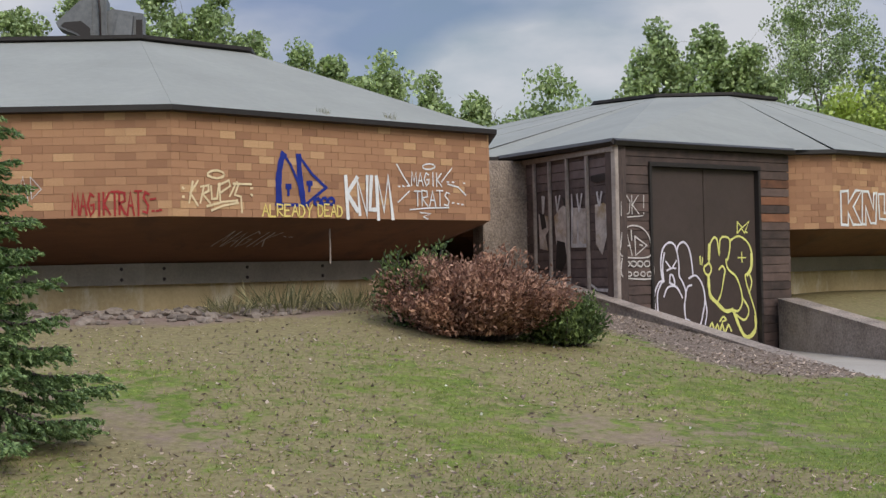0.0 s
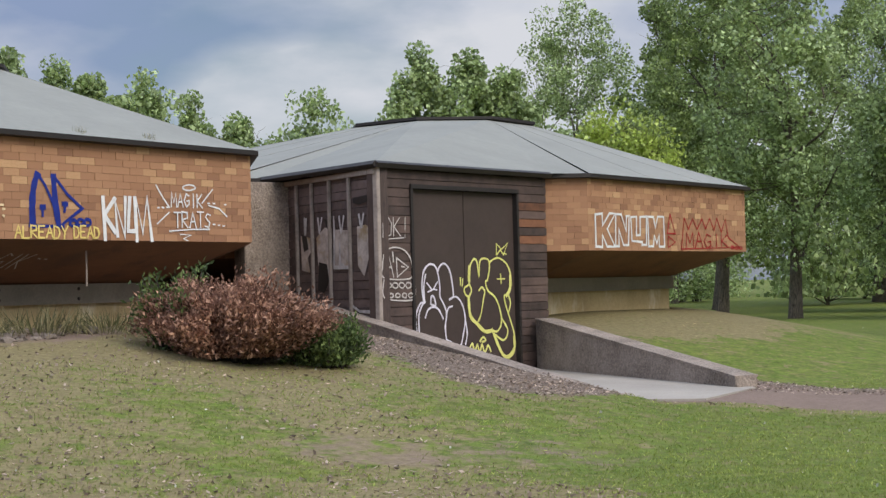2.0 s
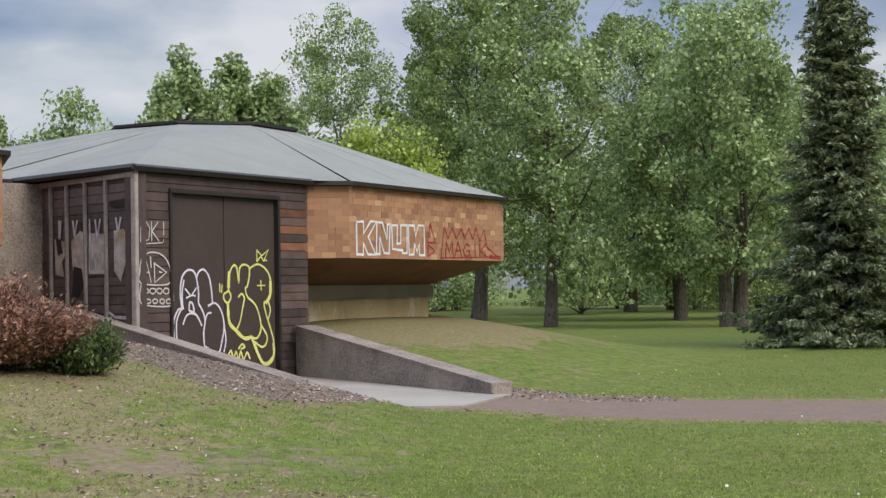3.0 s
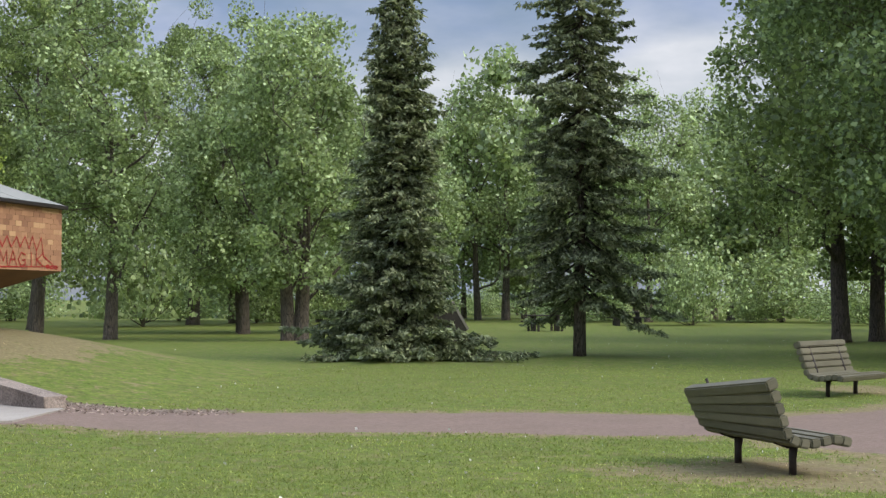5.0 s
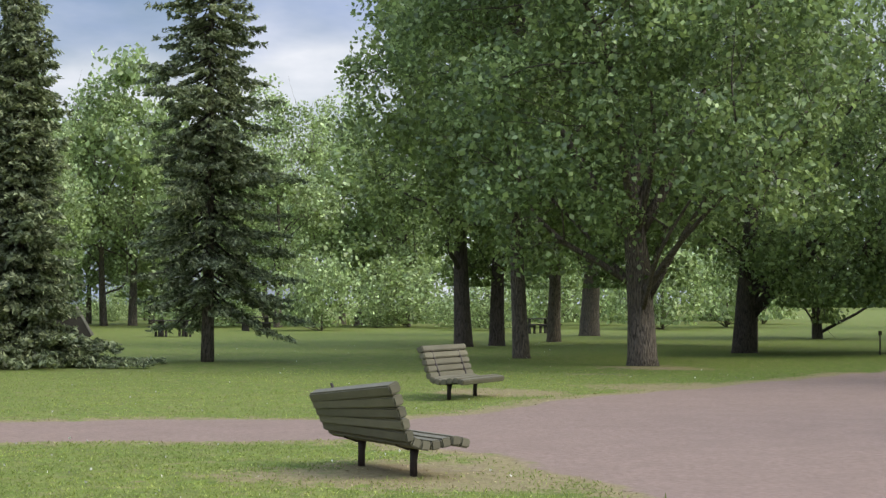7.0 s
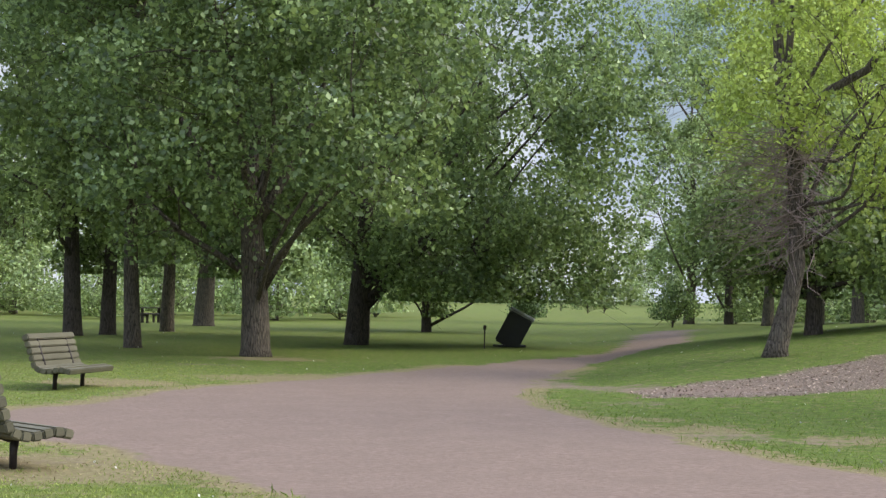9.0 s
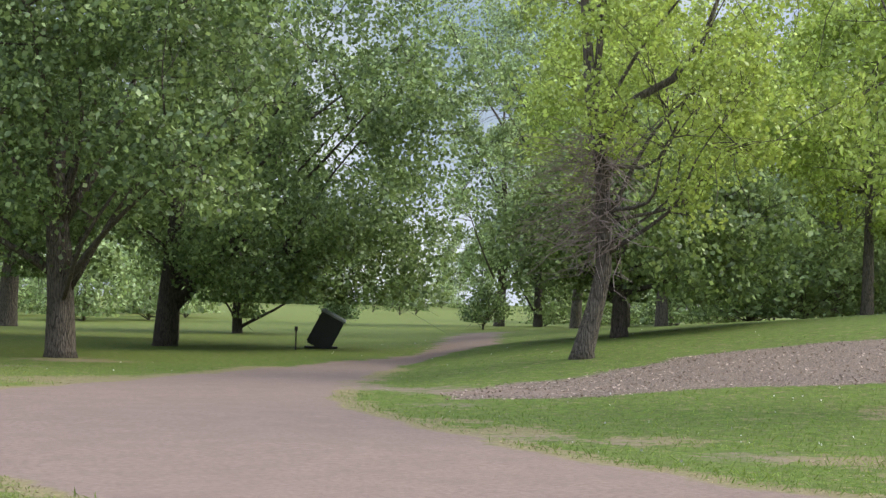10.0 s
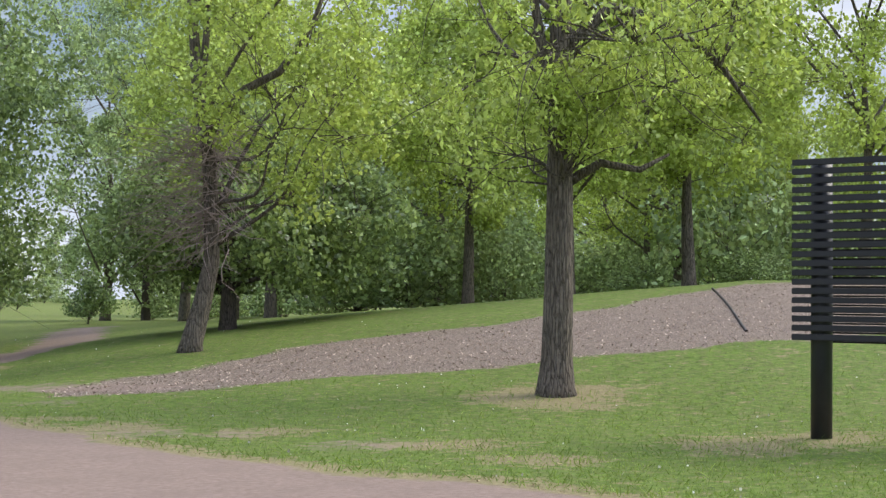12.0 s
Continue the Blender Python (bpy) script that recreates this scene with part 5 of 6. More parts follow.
def tag(name, label, wall, colour, width, z, soft_bends, words, text):
    """Sprayed strokes and words on one wall, in metres along and up it."""
    root, fr = WALLS[wall]
    rng = np.random.default_rng(len(text))
    runs = strokes_of(text)
    if soft_bends:
        runs = [curved(r) for r in runs]
    for word, x0, y0, x1, y1 in words:
        w = (x1 - x0) / len(word)
        for i, ch in enumerate(word):
            up, down = rng.uniform(-0.06, 0.06), rng.uniform(-0.04, 0.04)
            for run in strokes_of(LETTERS[ch]):
                runs.append([(x0 + w * (i + 0.06 + 0.84 * a), y0 + (y1 - y0) * (down + b * (1 + up - down))) for a, b in run])
    part("graffiti", mesh_of(name, *ribbon(runs, width, z, rng), colour), root, label, Matrix.Translation(-root.location) @ fr)


tag("cream_tag", "cream sprayed tag with halo", "pav1_front", CREAM, 0.028, 0.008, False, [],
    "0.31,2.73;0.25,2.47 0.39,2.74;0.27,2.59;0.38,2.44 0.48,2.68;0.42,2.47 0.43,2.67;0.55,2.69;0.55,2.62;0.46,2.58;0.57,2.47 0.59,2.68;0.6,2.52;0.68,2.53;0.71,2.71 0.72,2.72;0.73,2.5 0.72,2.7;0.87,2.76;0.89,2.69;0.75,2.61 0.88,2.56;0.96,2.69;1,2.74 0.94,2.72;1.23,2.72 1.02,2.71;0.96,2.58;1.06,2.56;1.07,2.36 0.52,2.43;0.78,2.49;1,2.51 0.59,2.38;0.77,2.44;1.01,2.48 0.8,2.83;0.77,2.8;0.69,2.78;0.6,2.79;0.54,2.81;0.54,2.84;0.6,2.87;0.69,2.88;0.77,2.86;0.8,2.83 0.15,2.65;0.17,2.64 0.15,2.54;0.17,2.54 1.22,2.67;1.25,2.67 1.22,2.59;1.24,2.58")
tag("blue_tag", "thick blue sprayed tag", "pav1_front", BLUE, 0.095, 0.008, True, [],
    "1.69,2.47;1.69,2.79;1.73,3.01;1.78,3.12 2.04,3.11;2.06,2.8;2.11,2.49")
tag("blue_tag", "blue sprayed outline and rings", "pav1_front", BLUE, 0.042, 0.009, False, [],
    "1.78,3.13;1.9,2.99;2.02,2.77;2.13,2.5 2.04,3.12;2.26,2.89;2.51,2.71;2.16,2.49 1.64,2.47;2.19,2.47 1.85,2.73;1.85,2.6 2.23,2.78;2.21,2.66 2.41,2.52;2.4,2.49;2.36,2.48;2.33,2.48;2.3,2.5;2.3,2.53;2.33,2.55;2.37,2.56;2.4,2.54;2.41,2.52 2.53,2.53;2.52,2.5;2.48,2.49;2.45,2.49;2.42,2.52;2.42,2.54;2.45,2.57;2.49,2.57;2.52,2.56;2.53,2.53 2.65,2.53;2.64,2.5;2.61,2.49;2.57,2.49;2.54,2.52;2.54,2.54;2.57,2.57;2.61,2.57;2.64,2.56;2.65,2.53")
tag("blue_tag", "blue sprayed dots", "pav1_front", BLUE, 0.07, 0.0095, False, [],
    "1.83,2.71;1.88,2.71 2.19,2.76;2.25,2.76")
tag("yellow_words", "yellow sprayed words ALREADY DEAD", "pav1_front", YELLOW, 0.024, 0.0105, False, [("ALREADY", 1.40, 2.32, 2.27, 2.47), ("DEAD", 2.35, 2.33, 2.81, 2.48)],
    "")
tag("white_tag", "thick white sprayed letters", "pav1_front", WHITE, 0.062, 0.0115, False, [],
    "2.87,2.87;2.9,2.31 3.08,2.86;2.89,2.64;3.08,2.41 3.12,2.36;3.08,2.85;3.25,2.36;3.27,2.88 3.35,2.88;3.31,2.43;3.46,2.43;3.44,2.88 3.47,2.3;3.47,2.86;3.58,2.41;3.67,2.89;3.75,2.31")
tag("white_tag", "thin white sprayed words MAGIK TRATS", "pav1_front", WHITE, 0.021, 0.009, False, [("MAGIK", 4.12, 2.78, 4.76, 2.97), ("TRATS", 4.17, 2.50, 4.93, 2.71)],
    "3.85,3.07;3.98,2.9;4.1,2.77 4.97,3.05;4.75,2.85 4.88,2.82;5.1,2.78;5.26,2.67 3.86,2.54;4.09,2.7 4.09,2.44;4.49,2.47;4.89,2.48 4.3,2.4;4.51,2.39;4.36,2.34;4.45,2.31 4.62,3.06;4.59,3.04;4.51,3.02;4.42,3.02;4.37,3.04;4.37,3.07;4.43,3.09;4.51,3.1;4.59,3.09;4.62,3.06 3.87,2.76;3.9,2.76 3.95,2.77;3.99,2.76 4.04,2.77;4.07,2.77 4.86,2.85;4.9,2.85 4.97,2.85;5.01,2.85 5.21,2.84;5.24,2.84 4.96,2.55;5,2.55 5.07,2.54;5.1,2.54 5.16,2.53;5.2,2.53")
tag("red_tag", "red sprayed words MAGIK TRATS", "pav1_left", RED, 0.027, 0.008, False, [("MAGIKTRATS", 4.59, 2.33, 5.54, 2.60)],
    "5.54,2.51;5.6,2.52 5.56,2.37;5.58,2.37 5.61,2.37;5.63,2.37 5.65,2.38;5.67,2.38")
tag("pale_tag", "faint pale scratched tag", "pav1_left", PALE, 0.012, 0.008, False, [],
    "3.93,2.53;4.01,2.82;4.07,2.52 3.96,2.64;4.05,2.65 4.1,2.81;4.23,2.66;4.11,2.54;4.1,2.81 4.07,2.61;4.15,2.66")
tag("white_letters", "white outlined sprayed letters KNUM", "pav2_front", WHITE, 0.042, 0.008, False, [],
    "0.23,2.77;0.47,2.79;0.47,2.58;0.72,2.8;0.92,2.8;0.63,2.52;0.89,2.21;0.61,2.21;0.46,2.41;0.45,2.2;0.23,2.21;0.23,2.77 0.94,2.79;1.14,2.79;1.3,2.49;1.32,2.76;1.42,2.77;1.37,2.24;1.19,2.24;1.04,2.52;1.03,2.22;0.91,2.22;0.94,2.79 1.48,2.75;1.69,2.76;1.67,2.42;1.81,2.43;1.82,2.76;2.06,2.77;2.04,2.25;1.87,2.25;1.88,2.3;1.5,2.32;1.48,2.75 2.11,2.77;2.33,2.77;2.39,2.57;2.49,2.78;2.72,2.78;2.73,2.22;2.52,2.22;2.53,2.44;2.43,2.28;2.34,2.43;2.3,2.23;2.12,2.22;2.11,2.77")
tag("red_tag", "red sprayed crown-shaped tag", "pav2_front", RED, 0.03, 0.008, False, [("MAGIK", 3.58, 2.21, 5.46, 2.49)],
    "2.98,2.84;2.85,2.47;3.17,2.47;2.98,2.84 2.88,2.42;2.87,2.2;3.16,2.31;2.88,2.42 3.4,2.18;3.55,2.78;3.71,2.56;3.9,2.77;4.07,2.57;4.29,2.77;4.43,2.58;4.63,2.79;4.8,2.56;4.94,2.8;5.12,2.53;5.32,2.79;5.43,2.42;5.94,2.23;3.4,2.18 5.69,2.22;5.65,2.2;5.57,2.2;5.53,2.22;5.57,2.25;5.65,2.25;5.69,2.22 5.87,2.21;5.83,2.19;5.75,2.19;5.72,2.21;5.76,2.24;5.84,2.24;5.87,2.21 6.06,2.21;6.02,2.19;5.94,2.19;5.9,2.21;5.94,2.24;6.02,2.24;6.06,2.21")
tag("lilac_figure", "lilac-white sprayed bubble shapes", "porch_door", LILAC, 0.032, -0.052, True, [],
    "0.89,0.9;0.88,1.14;0.99,1.32;1.07,1.35;1.04,1.56;1.08,1.8;1.2,1.92;1.34,1.92;1.42,1.82;1.47,1.59;1.47,1.42;1.55,1.31;1.62,1.15;1.58,0.94;1.6,0.74 0.95,0.88;0.95,1.14;1.04,1.3;1.11,1.34 1.1,1.35;1.08,1.56;1.13,1.77 1.43,1.82;1.48,1.9;1.6,1.94;1.72,1.83;1.78,1.61;1.8,1.42 1.7,1.37;1.87,1.41;2.02,1.27;2.08,1.04;2.02,0.8;1.94,0.63;1.76,0.67;1.6,0.74 2.08,1.04;2.12,0.82;2.07,0.64 1.62,1.15;1.67,1.24;1.76,1.26 1.1,1.1;1.17,1.22;1.29,1.26;1.41,1.23;1.5,1.12;1.53,1.07 1.24,1.31;1.25,1.42;1.3,1.43;1.34,1.37;1.35,1.28;1.25,1.3")
tag("lilac_figure", "lilac-white sprayed wedges", "porch_door", LILAC, 0.03, -0.05, False, [],
    "1.16,1.64;1.28,1.53;1.18,1.5 1.41,1.65;1.31,1.54;1.39,1.53")
tag("yellow_figure", "pale yellow sprayed bubble shapes", "porch_door", YELLOW_PALE, 0.034, -0.052, True, [],
    "2.25,1.92;2.19,1.73;2.2,1.61;2.08,1.54;2.1,1.45;2.19,1.41;2.26,1.51;2.2,1.61 2.19,1.41;2.19,1.17;2.23,1.07;2.38,0.97;2.55,0.84;2.76,0.84;2.91,0.82;3.02,0.95;3,1.15;2.88,1.37;2.68,1.5;2.63,1.64;2.68,1.67;2.74,1.86;2.72,1.99;2.59,2.02;2.49,1.96;2.46,1.73;2.42,1.96;2.34,2.01;2.25,1.92 2.75,1.96;2.96,2.03;3.17,1.95;3.29,1.79;3.3,1.56;3.23,1.43;3.12,1.4;3.14,1.27;3.21,1.11;3.29,0.94;3.36,0.74;3.35,0.48;3.19,0.37;3.03,0.43;2.9,0.6;2.78,0.81 3.03,1.03;3.18,0.85;3.15,0.72;3.04,0.67;2.86,0.76 2.45,1.5;2.53,1.55;2.6,1.48;2.57,1.38;2.48,1.1;2.38,0.97 3.21,1.11;3.28,1.27;3.23,1.4 2.16,0.54;2.24,0.65;2.3,0.52;2.37,0.62;2.43,0.5;2.49,0.62;2.56,0.49;2.65,0.6;2.72,0.5 2.44,0.67;2.52,0.74;2.59,0.69;2.5,0.66")
tag("yellow_figure", "pale yellow sprayed shadow strokes", "porch_door", YELLOW_PALE, 0.062, -0.05, True, [],
    "2.22,1.89;2.2,1.67 2.18,1.39;2.21,1.1;2.38,0.96;2.58,0.83;2.76,0.84 3.29,1.73;3.28,1.53;3.17,1.4 2.81,0.78;2.93,0.57;3.06,0.41;3.2,0.4;3.35,0.52;3.35,0.71")
tag("yellow_figure", "pale yellow sprayed crown and ticks", "porch_door", YELLOW_PALE, 0.026, -0.049, False, [],
    "2.94,1.68;3.14,1.68 3.03,1.76;3.04,1.61 2.93,2.08;2.94,2.26;3.07,2.17;3.24,2.27;3.12,2.08;3.04,2.16;2.94,2.08 1.98,1.71;1.98,1.59 2.04,1.69;2.02,1.58 3.15,2.1;3.19,2.09")
tag("skull_tag", "white sprayed rounded tag with rings", "porch_front", PALE, 0.022, 0.012, True, [],
    "0.09,2;0.14,2.12;0.32,2.19;0.55,2.16;0.71,2.03;0.75,1.84;0.68,1.71;0.1,1.73;0.08,1.91;0.09,2 0.1,1.7;0.07,1.48;0.21,1.4;0.71,1.38;0.81,1.47;0.79,1.66 0.26,1.61;0.25,1.59;0.21,1.58;0.17,1.58;0.15,1.6;0.15,1.63;0.18,1.65;0.22,1.65;0.25,1.64;0.26,1.61 0.41,1.61;0.4,1.59;0.36,1.57;0.32,1.58;0.29,1.6;0.29,1.63;0.32,1.65;0.36,1.65;0.4,1.64;0.41,1.61 0.56,1.61;0.54,1.58;0.51,1.57;0.47,1.58;0.44,1.6;0.44,1.63;0.47,1.65;0.51,1.65;0.54,1.64;0.56,1.61 0.71,1.61;0.7,1.58;0.66,1.57;0.62,1.57;0.59,1.6;0.59,1.62;0.62,1.65;0.66,1.65;0.7,1.64;0.71,1.61 0.3,1.46;0.29,1.44;0.26,1.43;0.23,1.43;0.21,1.45;0.21,1.47;0.23,1.49;0.26,1.49;0.29,1.48;0.3,1.46 0.45,1.46;0.44,1.44;0.41,1.43;0.37,1.43;0.35,1.45;0.35,1.47;0.38,1.49;0.41,1.49;0.44,1.48;0.45,1.46 0.6,1.46;0.59,1.43;0.56,1.42;0.53,1.43;0.5,1.45;0.51,1.47;0.53,1.49;0.56,1.49;0.59,1.48;0.6,1.46 0.75,1.45;0.74,1.43;0.7,1.42;0.67,1.42;0.65,1.44;0.65,1.47;0.67,1.48;0.71,1.49;0.74,1.47;0.75,1.45")
tag("skull_tag", "white sprayed letters", "porch_front", PALE, 0.024, 0.013, False, [],
    "0.13,1.74;0.22,2.06;0.32,1.74 0.39,2.03;0.66,1.89;0.4,1.74;0.39,2.03 0.31,2.12;0.32,1.97 0.21,1.89;0.28,1.89 0.5,1.9;0.56,1.89")
tag("chalk_words", "pale words OK! on dark boards", "porch_front", PALE, 0.016, 0.012, False, [("OK!", 0.14, 2.36, 0.71, 2.64)],
    "0.11,2.55;0.1,2.34 0.13,2.31;0.58,2.34")
tag("white_streaks", "worn white paint streaks", "porch_flank", WHITE_WORN, 0.05, 0.012, False, [],
    "0.84,2.74;0.85,2.48 0.9,2.73;0.87,2.49 1.3,2.72;1.34,2.49 1.43,2.72;1.35,2.5 1.99,2.71;2.04,2.46 2.14,2.71;2.06,2.47 2.61,2.71;2.66,2.52 2.75,2.71;2.68,2.52 1.82,2.72;1.83,2.52;1.8,1.92 1.8,1.92;2.33,1.91 2,2.29;1.99,1.97;2.1,1.95 2.34,2.71;2.33,1.91 1.1,1.44;1.29,1.31 2.39,1.3;2.57,1.23;2.93,1.22")
tag("chalk_word", "faint grey chalked word MAGIK on the soffit", "pav1_soffit", PALE, 0.018, 0.01, False, [("MAGIK", 1.25, -0.95, 2.15, -0.45)], "2.25,-0.6;2.3,-0.62 2.36,-0.62;2.42,-0.63")

for text, z in (("0.69,2.47;1.01,2.42;1.02,2.19;0.92,2.1;0.99,1.86;0.71,1.9", 0.006), ("1.22,2.41;1.49,2.56;1.73,2.57;1.74,2.33;1.65,2.07;1.7,1.82;1.41,1.76;1.27,1.96", 0.006), ("1.83,2.52;2.33,2.48;2.32,1.93;1.82,1.93", 0.006), ("2.53,2.53;2.8,2.55;2.93,2.47;2.9,2.1;2.72,1.76;2.53,1.93", 0.006)):
    pts = strokes_of(text)[0]
    part("torn_poster", mesh_of("torn_poster", [(x, y, z) for x, y in pts], [tuple(range(len(pts)))], POSTER), porch, "torn faded poster remains", to_porch @ FLANK)

# flat dark sheets laid on the boards, painting the shade inside torn holes
for text in ("0.72,2.5;0.9,2.44;0.96,2.24;0.8,2.2", "1.3,2.02;1.56,1.98;1.62,1.7;1.44,1.52;1.24,1.58", "1.5,2.7;1.72,2.66;1.7,2.5;1.56,2.56", "2.42,2.98;2.9,3.0;2.9,2.9;2.6,2.86;2.42,2.9"):
    pts = strokes_of(text)[0]
    part("torn_hole", mesh_of("torn_hole", [(x, y, 0.009) for x, y in pts], [tuple(range(len(pts)))], TRIM), porch, "flat dark patch painting the shade of a torn hole in the boarding", to_porch @ FLANK)

# ---- roof unit, stones, litter, grass ----
unit = thing("roof_ventilation_unit", "grey sheet-metal ventilation unit with hoods on the roof", "ventilation unit", (-21.25, 15.45, 5.3))
turn = pose(0, 0, 0, 0, 0, 48) @ Matrix.Diagonal((0.82, 0.85, 1.0, 1))


def profile(name, outline, y0, y1, material, label=""):
    """A sheet-metal box of one side outline (x, z), from y0 to y1."""
    n = len(outline)
    vs = [(x, y, z) for y in (y0, y1) for x, z in outline]
    fs = [tuple(range(n)), tuple(reversed(range(n, 2 * n)))] + [(i, n + i, n + (i + 1) % n, (i + 1) % n) for i in range(n)]
    part(name, mesh_of(name, vs, fs, material), unit, label, turn)


profile("cabinet", ((-0.2, 0.0), (0.1, 0.0), (0.1, 0.92), (0.02, 1.0), (-0.12, 1.0), (-0.2, 0.92)), -0.3, 0.4, METAL, "tall grey sheet-metal cabinet")
profile("hood", ((-0.2, 0.12), (-0.5, 0.30), (-0.86, 0.42), (-0.9, 0.50), (-0.42, 0.86), (-0.2, 0.88)), -0.34, 0.36, METAL, "sloping intake hood")
# dark sheet set on the solid hood, painting the shade of its hollow
profile("hood_mouth", ((-0.22, 0.16), (-0.5, 0.33), (-0.80, 0.44), (-0.74, 0.5), (-0.4, 0.52), (-0.22, 0.4)), -0.352, -0.3, TRIM, "dark sheet painting the shade inside the hood mouth")
profile("duct", ((0.1, 0.06), (0.82, 0.06), (0.82, 0.66), (0.2, 0.74), (0.1, 0.7)), -0.2, 0.4, METAL, "grey duct box")
profile("hood", ((0.2, 0.1), (0.58, 0.1), (0.64, 0.6), (0.36, 0.62)), -0.46, -0.2, METAL, "sloping exhaust hood")
profile("louvre", ((0.66, 0.12), (0.8, 0.12), (0.8, 0.56), (0.68, 0.56)), -0.212, -0.19, TRIM, "dark louvre")
profile("curb", ((-0.45, -0.08), (0.85, -0.08), (0.85, 0.06), (-0.45, 0.06)), -0.3, 0.4, TRIM)
pipe = tubes([[((-0.02, -0.36, 0.1), 0.022), ((-0.02, -0.37, 0.7), 0.022), ((-0.06, -0.36, 0.98), 0.022), ((-0.16, -0.2, 1.04), 0.022)]], 7)
part("pipe", mesh_of("pipe", *pipe, IRON, True), unit, "dark bent pipe", turn)
for x in (-0.19, 0.09):
    part("flange", box_data("flange", 0.03, 0.03, 0.9, METAL, 0.004, (x, -0.32, 0.46)), unit, m=turn)

srng = np.random.default_rng(17)
stone_meshes = []
for k in range(6):
    bm = bmesh.new()
    bmesh.ops.create_icosphere(bm, subdivisions=2, radius=0.5)
    for v in bm.verts:
        v.co = v.co * (1 + 0.55 * noise.noise(v.co * 2.6 + Vector((k * 7.1, 0, 0))))
        v.co.z *= 0.8
    me = bpy.data.meshes.new("stone")
    bm.to_mesh(me)
    bm.free()
    me.materials.append(ROCK)
    stone_meshes.append(me)
edge_a, edge_b, edge_c = P1[7].lerp(P1[0], 0.35), P1[0], P1[0].lerp(P1[1], 0.42)
for k in range(290):
    f = srng.uniform(0, 1)
    p = edge_a.lerp(edge_b, f * 2) if f < 0.5 else edge_b.lerp(edge_c, f * 2 - 1)
    c = Vector(C1)
    p = p + (c - p).normalized() * srng.uniform(-0.6, 0.95)
    s = srng.uniform(0.06, 0.145) * (1.6 if k % 9 == 0 else 1)
    ob = new("stone", stone_meshes[k % 6])
    ob.matrix_basis = Matrix.Translation((p.x, p.y, gz(p.x, p.y) + 0.1 * s)) @ Matrix.Rotation(srng.uniform(0, 6.28), 4, "Z") @ Matrix.Diagonal((s * srng.uniform(0.8, 1.6), s, s * srng.uniform(0.7, 1.1), 1))
    tagged(ob, "rough grey-brown field stone along the footing", "stone", "stones along the footing")


def scatter(name, label, n, test, where, size, mat, seed, up, slim, lift):
    """Many small blades or flakes lying or standing on the ground."""
    rng = np.random.default_rng(seed)
    a0, a1, d0, d1 = where
    a = np.radians(rng.uniform(a0, a1, n))
    d = d0 * (d1 / d0) ** rng.uniform(0, 1, n)
    x, y = d * np.sin(a), d * np.cos(a)
    keep = test(x, y, rng.uniform(0, 1, n))
    x, y = x[keep], y[keep]
    s = size * rng.uniform(0.5, 1.5, len(x))
    pts = np.stack([x, y, height(x, y) + lift * s], 1)
    al = rng.normal(size=(len(x), 3)) * (0.8 if up else 1.0)
    al[:, 2] = 1.0 if up else al[:, 2] * 0.25
    al /= np.linalg.norm(al, axis=1)[:, None]
    me = leaves_data(name, pts, s, mat, rng, slim, 0, al, not up)
    return tagged(new(name, me), label, "ground cover", kind="stuff")


def on_lawn(x, y, u):
    track, chips, dry = covers(x, y)
    r1 = np.hypot(x - C1[0], y - C1[1])
    clumps = 0.5 + 0.5 * np.sin(2.3 * x + 1.7 * np.sin(1.1 * y)) * np.sin(2.9 * y + 0.6)
    in_ramp = (x < -7.5) & (x > -14) & (y > 16.6)
    return (u > 1.2 * track + 1.2 * chips + 0.75 * dry + 0.35 * (1 - clumps)) & (r1 > 8) & ~in_ramp


def on_dry(x, y, u):
    track, chips, dry = covers(x, y)
    return (dry > 0.3) & (track < 0.4) & (u < 0.6)


def on_chips(x, y, u):
    return covers(x, y)[1] > 0.35


def on_lush(x, y, u):
    return on_lawn(x, y, u) & (lush(x, y) > 0.5 * u + 0.25)


def on_plain(x, y, u):
    return on_lawn(x, y, u) & (lush(x, y) <= 0.5 * u + 0.25)


DRY_GRASS = leaf_material("dry_grass_blade", (0.20, 0.155, 0.085), (0.34, 0.275, 0.16), (0.26, 0.21, 0.09), 0.8, 1.0)
FLOWER = leaf_material("white_clover_flower", (0.55, 0.55, 0.5), (0.8, 0.8, 0.76), (0.5, 0.5, 0.4), 0.8)
CHIP = leaf_material("chip_flake", (0.21, 0.155, 0.125), (0.42, 0.335, 0.28), (0.25, 0.2, 0.15), 0.9, 0.6)
scatter("grass", "short mown grass with uneven tufts", 330000, on_plain, (-62, 25, 9.2, 36), 0.034, GRASS, 101, True, 0.2, 0.25)
scatter("lush_grass", "thick deep-green grass before the bank", 130000, on_lush, (0, 62, 9.2, 36), 0.036, LUSH_GRASS, 105, True, 0.16, 0.25)
scatter("dry_grass", "dry straw-coloured grass on worn ground", 90000, on_dry, (-62, 62, 9.2, 30), 0.05, DRY_GRASS, 102, False, 0.16, 0.1)
scatter("clover_flowers", "scattered small white clover heads", 1500, on_lawn, (-62, 62, 9.5, 60), 0.026, FLOWER, 103, True, 0.9, 1.6)
scatter("wood_chips", "loose wood chips and dead leaves", 110000, on_chips, (-42, 62, 15, 42), 0.056, CHIP, 104, False, 0.5, 0.15)


scatter("leaf_litter", "dead leaves and bits lying on the dry lawn", 16000, on_dry, (-62, -18, 9.2, 24), 0.05, CHIP, 107, False, 0.5, 0.2)


def on_rough(x, y, u):
    track, chips, dry = covers(x, y)
    return (track < 0.35) & (chips < 0.4) & (lush(x, y) > 0.4) & ((dry > 0.12) | (u < 0.35))


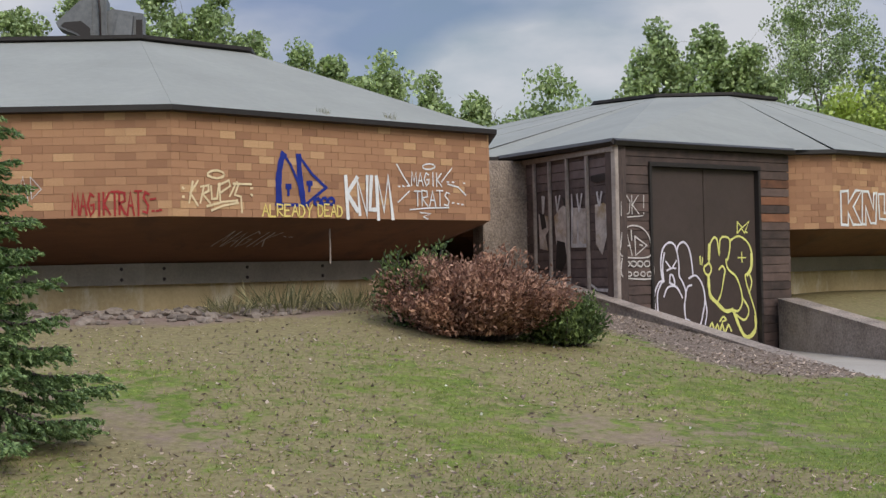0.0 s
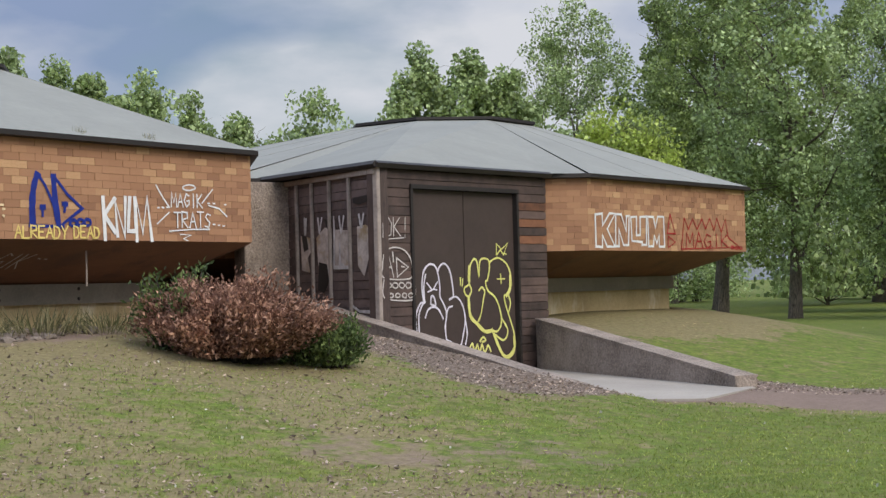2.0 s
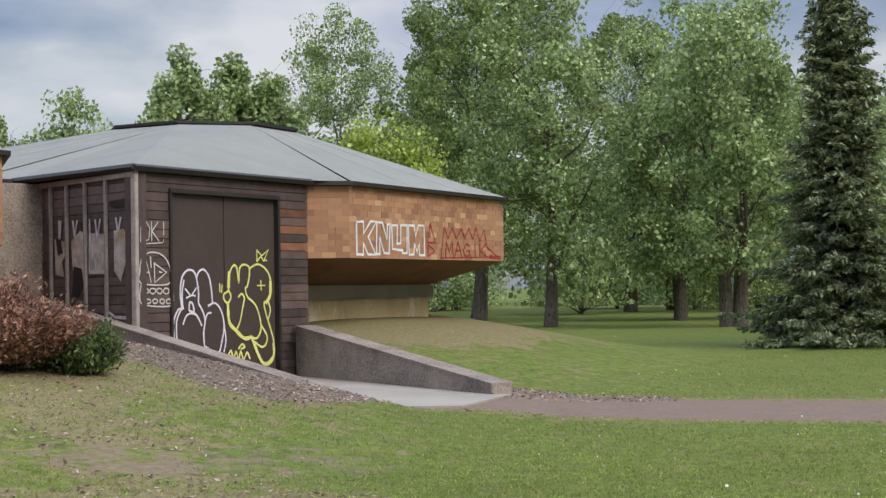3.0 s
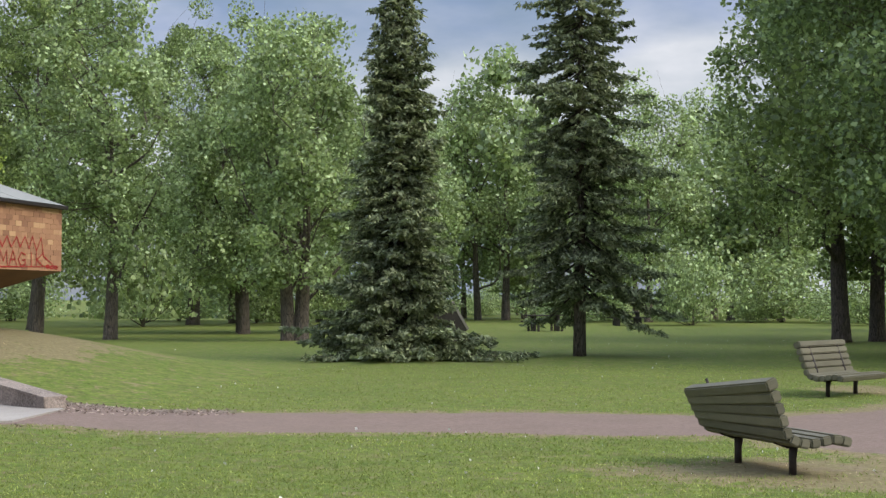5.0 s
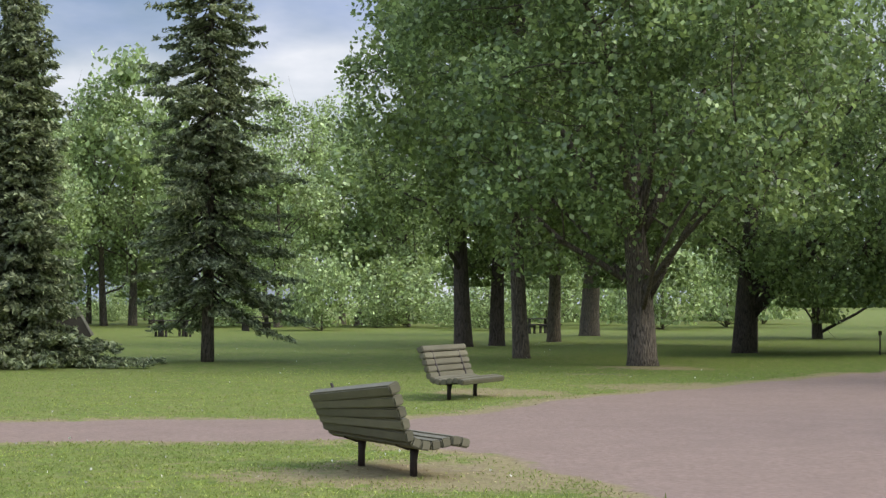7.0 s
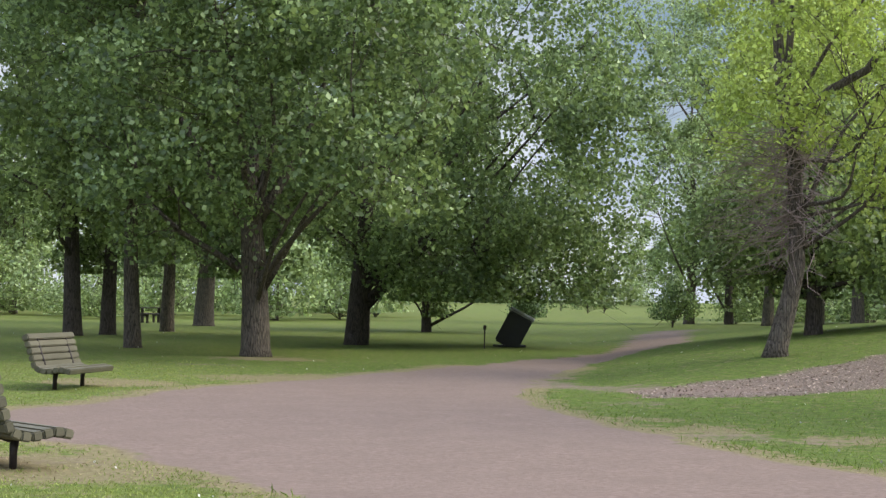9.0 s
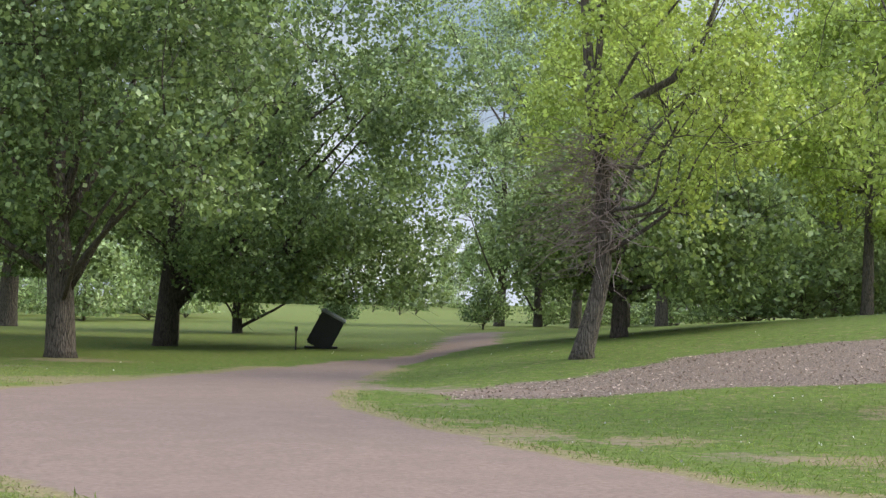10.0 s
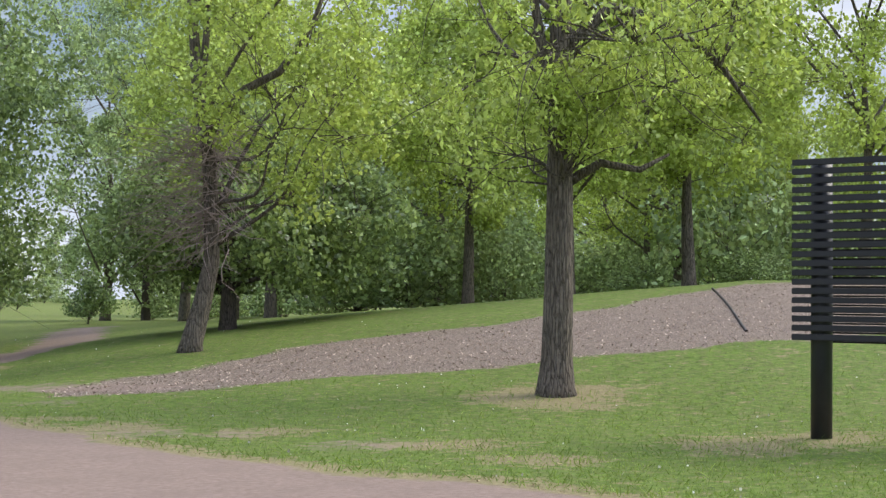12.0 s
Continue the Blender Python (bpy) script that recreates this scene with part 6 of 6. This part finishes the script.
scatter("rough_grass", "longer rough grass along the track edge", 26000, on_rough, (14, 62, 9.2, 26), 0.085, LUSH_GRASS, 106, True, 0.09, 0.3)


# ---- bricks, nearest walls last ----
def brick_rows(length, low, high, rng):
    rows = round((high - low) / 0.101)
    step = (high - low) / rows
    for r in range(rows):
        x = -0.125 if r % 2 else 0.0
        while x < length - 0.03:
            a, b = max(x, 0.0), min(x + 0.25, length)
            if b - a > 0.04:
                yield a + 0.002, b - 0.002, low + r * step + 0.002, low + (r + 1) * step - 0.002, float(rng.uniform(-0.003, 0.003))
            x += 0.25


def brick_face(root, a, b, low, high, single, seed):
    rng = np.random.default_rng(seed)
    fr = Matrix.Translation(-root.location) @ plane_frame(a, b)
    wall = next(o for o in root.children if o.name.startswith("wall"))
    if single:
        shared = {}
        for x0, x1, y0, y1, z in brick_rows((b - a).length, low, high, rng):
            key = (round(x1 - x0, 3), round(y1 - y0, 3))
            if key not in shared:
                shared[key] = box_data("brick", key[0], key[1], 0.1, BRICK)
            part("brick", shared[key], wall, m=fr @ Matrix.Translation(((x0 + x1) / 2, (y0 + y1) / 2, z - 0.05)))
    else:
        vs, fs = [], []
        for x0, x1, y0, y1, z in brick_rows((b - a).length, low, high, rng):
            n = len(vs)
            vs += [fr @ Vector((x, y, w)) for w in (z - 0.1, z) for x, y in ((x0, y0), (x1, y0), (x1, y1), (x0, y1))]
            fs += [tuple(n + i for i in f) for f in ((4, 5, 6, 7), (0, 1, 5, 4), (1, 2, 6, 5), (2, 3, 7, 6), (3, 0, 4, 7))]
        ob = part("brick_facing", mesh_of("brick_facing", vs, fs, BRICK_JOINED), wall)
        ob["kind"] = "stuff"


for k in range(8):
    brick_face(pav1, P1[k], P1[(k + 1) % 8], 2.30, EAVE1 - 0.02, k == 0, 300 + k)
    brick_face(pav2, P2[k], P2[(k + 1) % 8], 2.14, EAVE2 - 0.02, k == 0, 320 + k)

# ---- bolts and a thin conduit under the overhang ----
inner = eight(C1, SIDE1 - 1.25 + 0.10, HEAD1)
for a, b in ((7, 0), (0, 1)):
    fr = Matrix.Translation(-pav1.location) @ plane_frame(inner[a], inner[b])
    length = (inner[b] - inner[a]).length
    for x in (0.3, 1.7, 3.1, length - 0.3):
        for y in (1.54, 1.68):
            part("bolt", box_data("bolt", 0.045, 0.045, 0.03, IRON, 0.01), pav1, m=fr @ Matrix.Translation((x, y, 0.01)))
edge = P1[0].lerp(P1[1], 0.5) + Vector((-0.35, 0))
part("conduit", mesh_of("conduit", *tubes([[(at3(edge, 2.2) - pav1.location, 0.012), (at3(edge, 1.7) - pav1.location, 0.012)]], 6), BATTEN), pav1, "thin pale conduit")
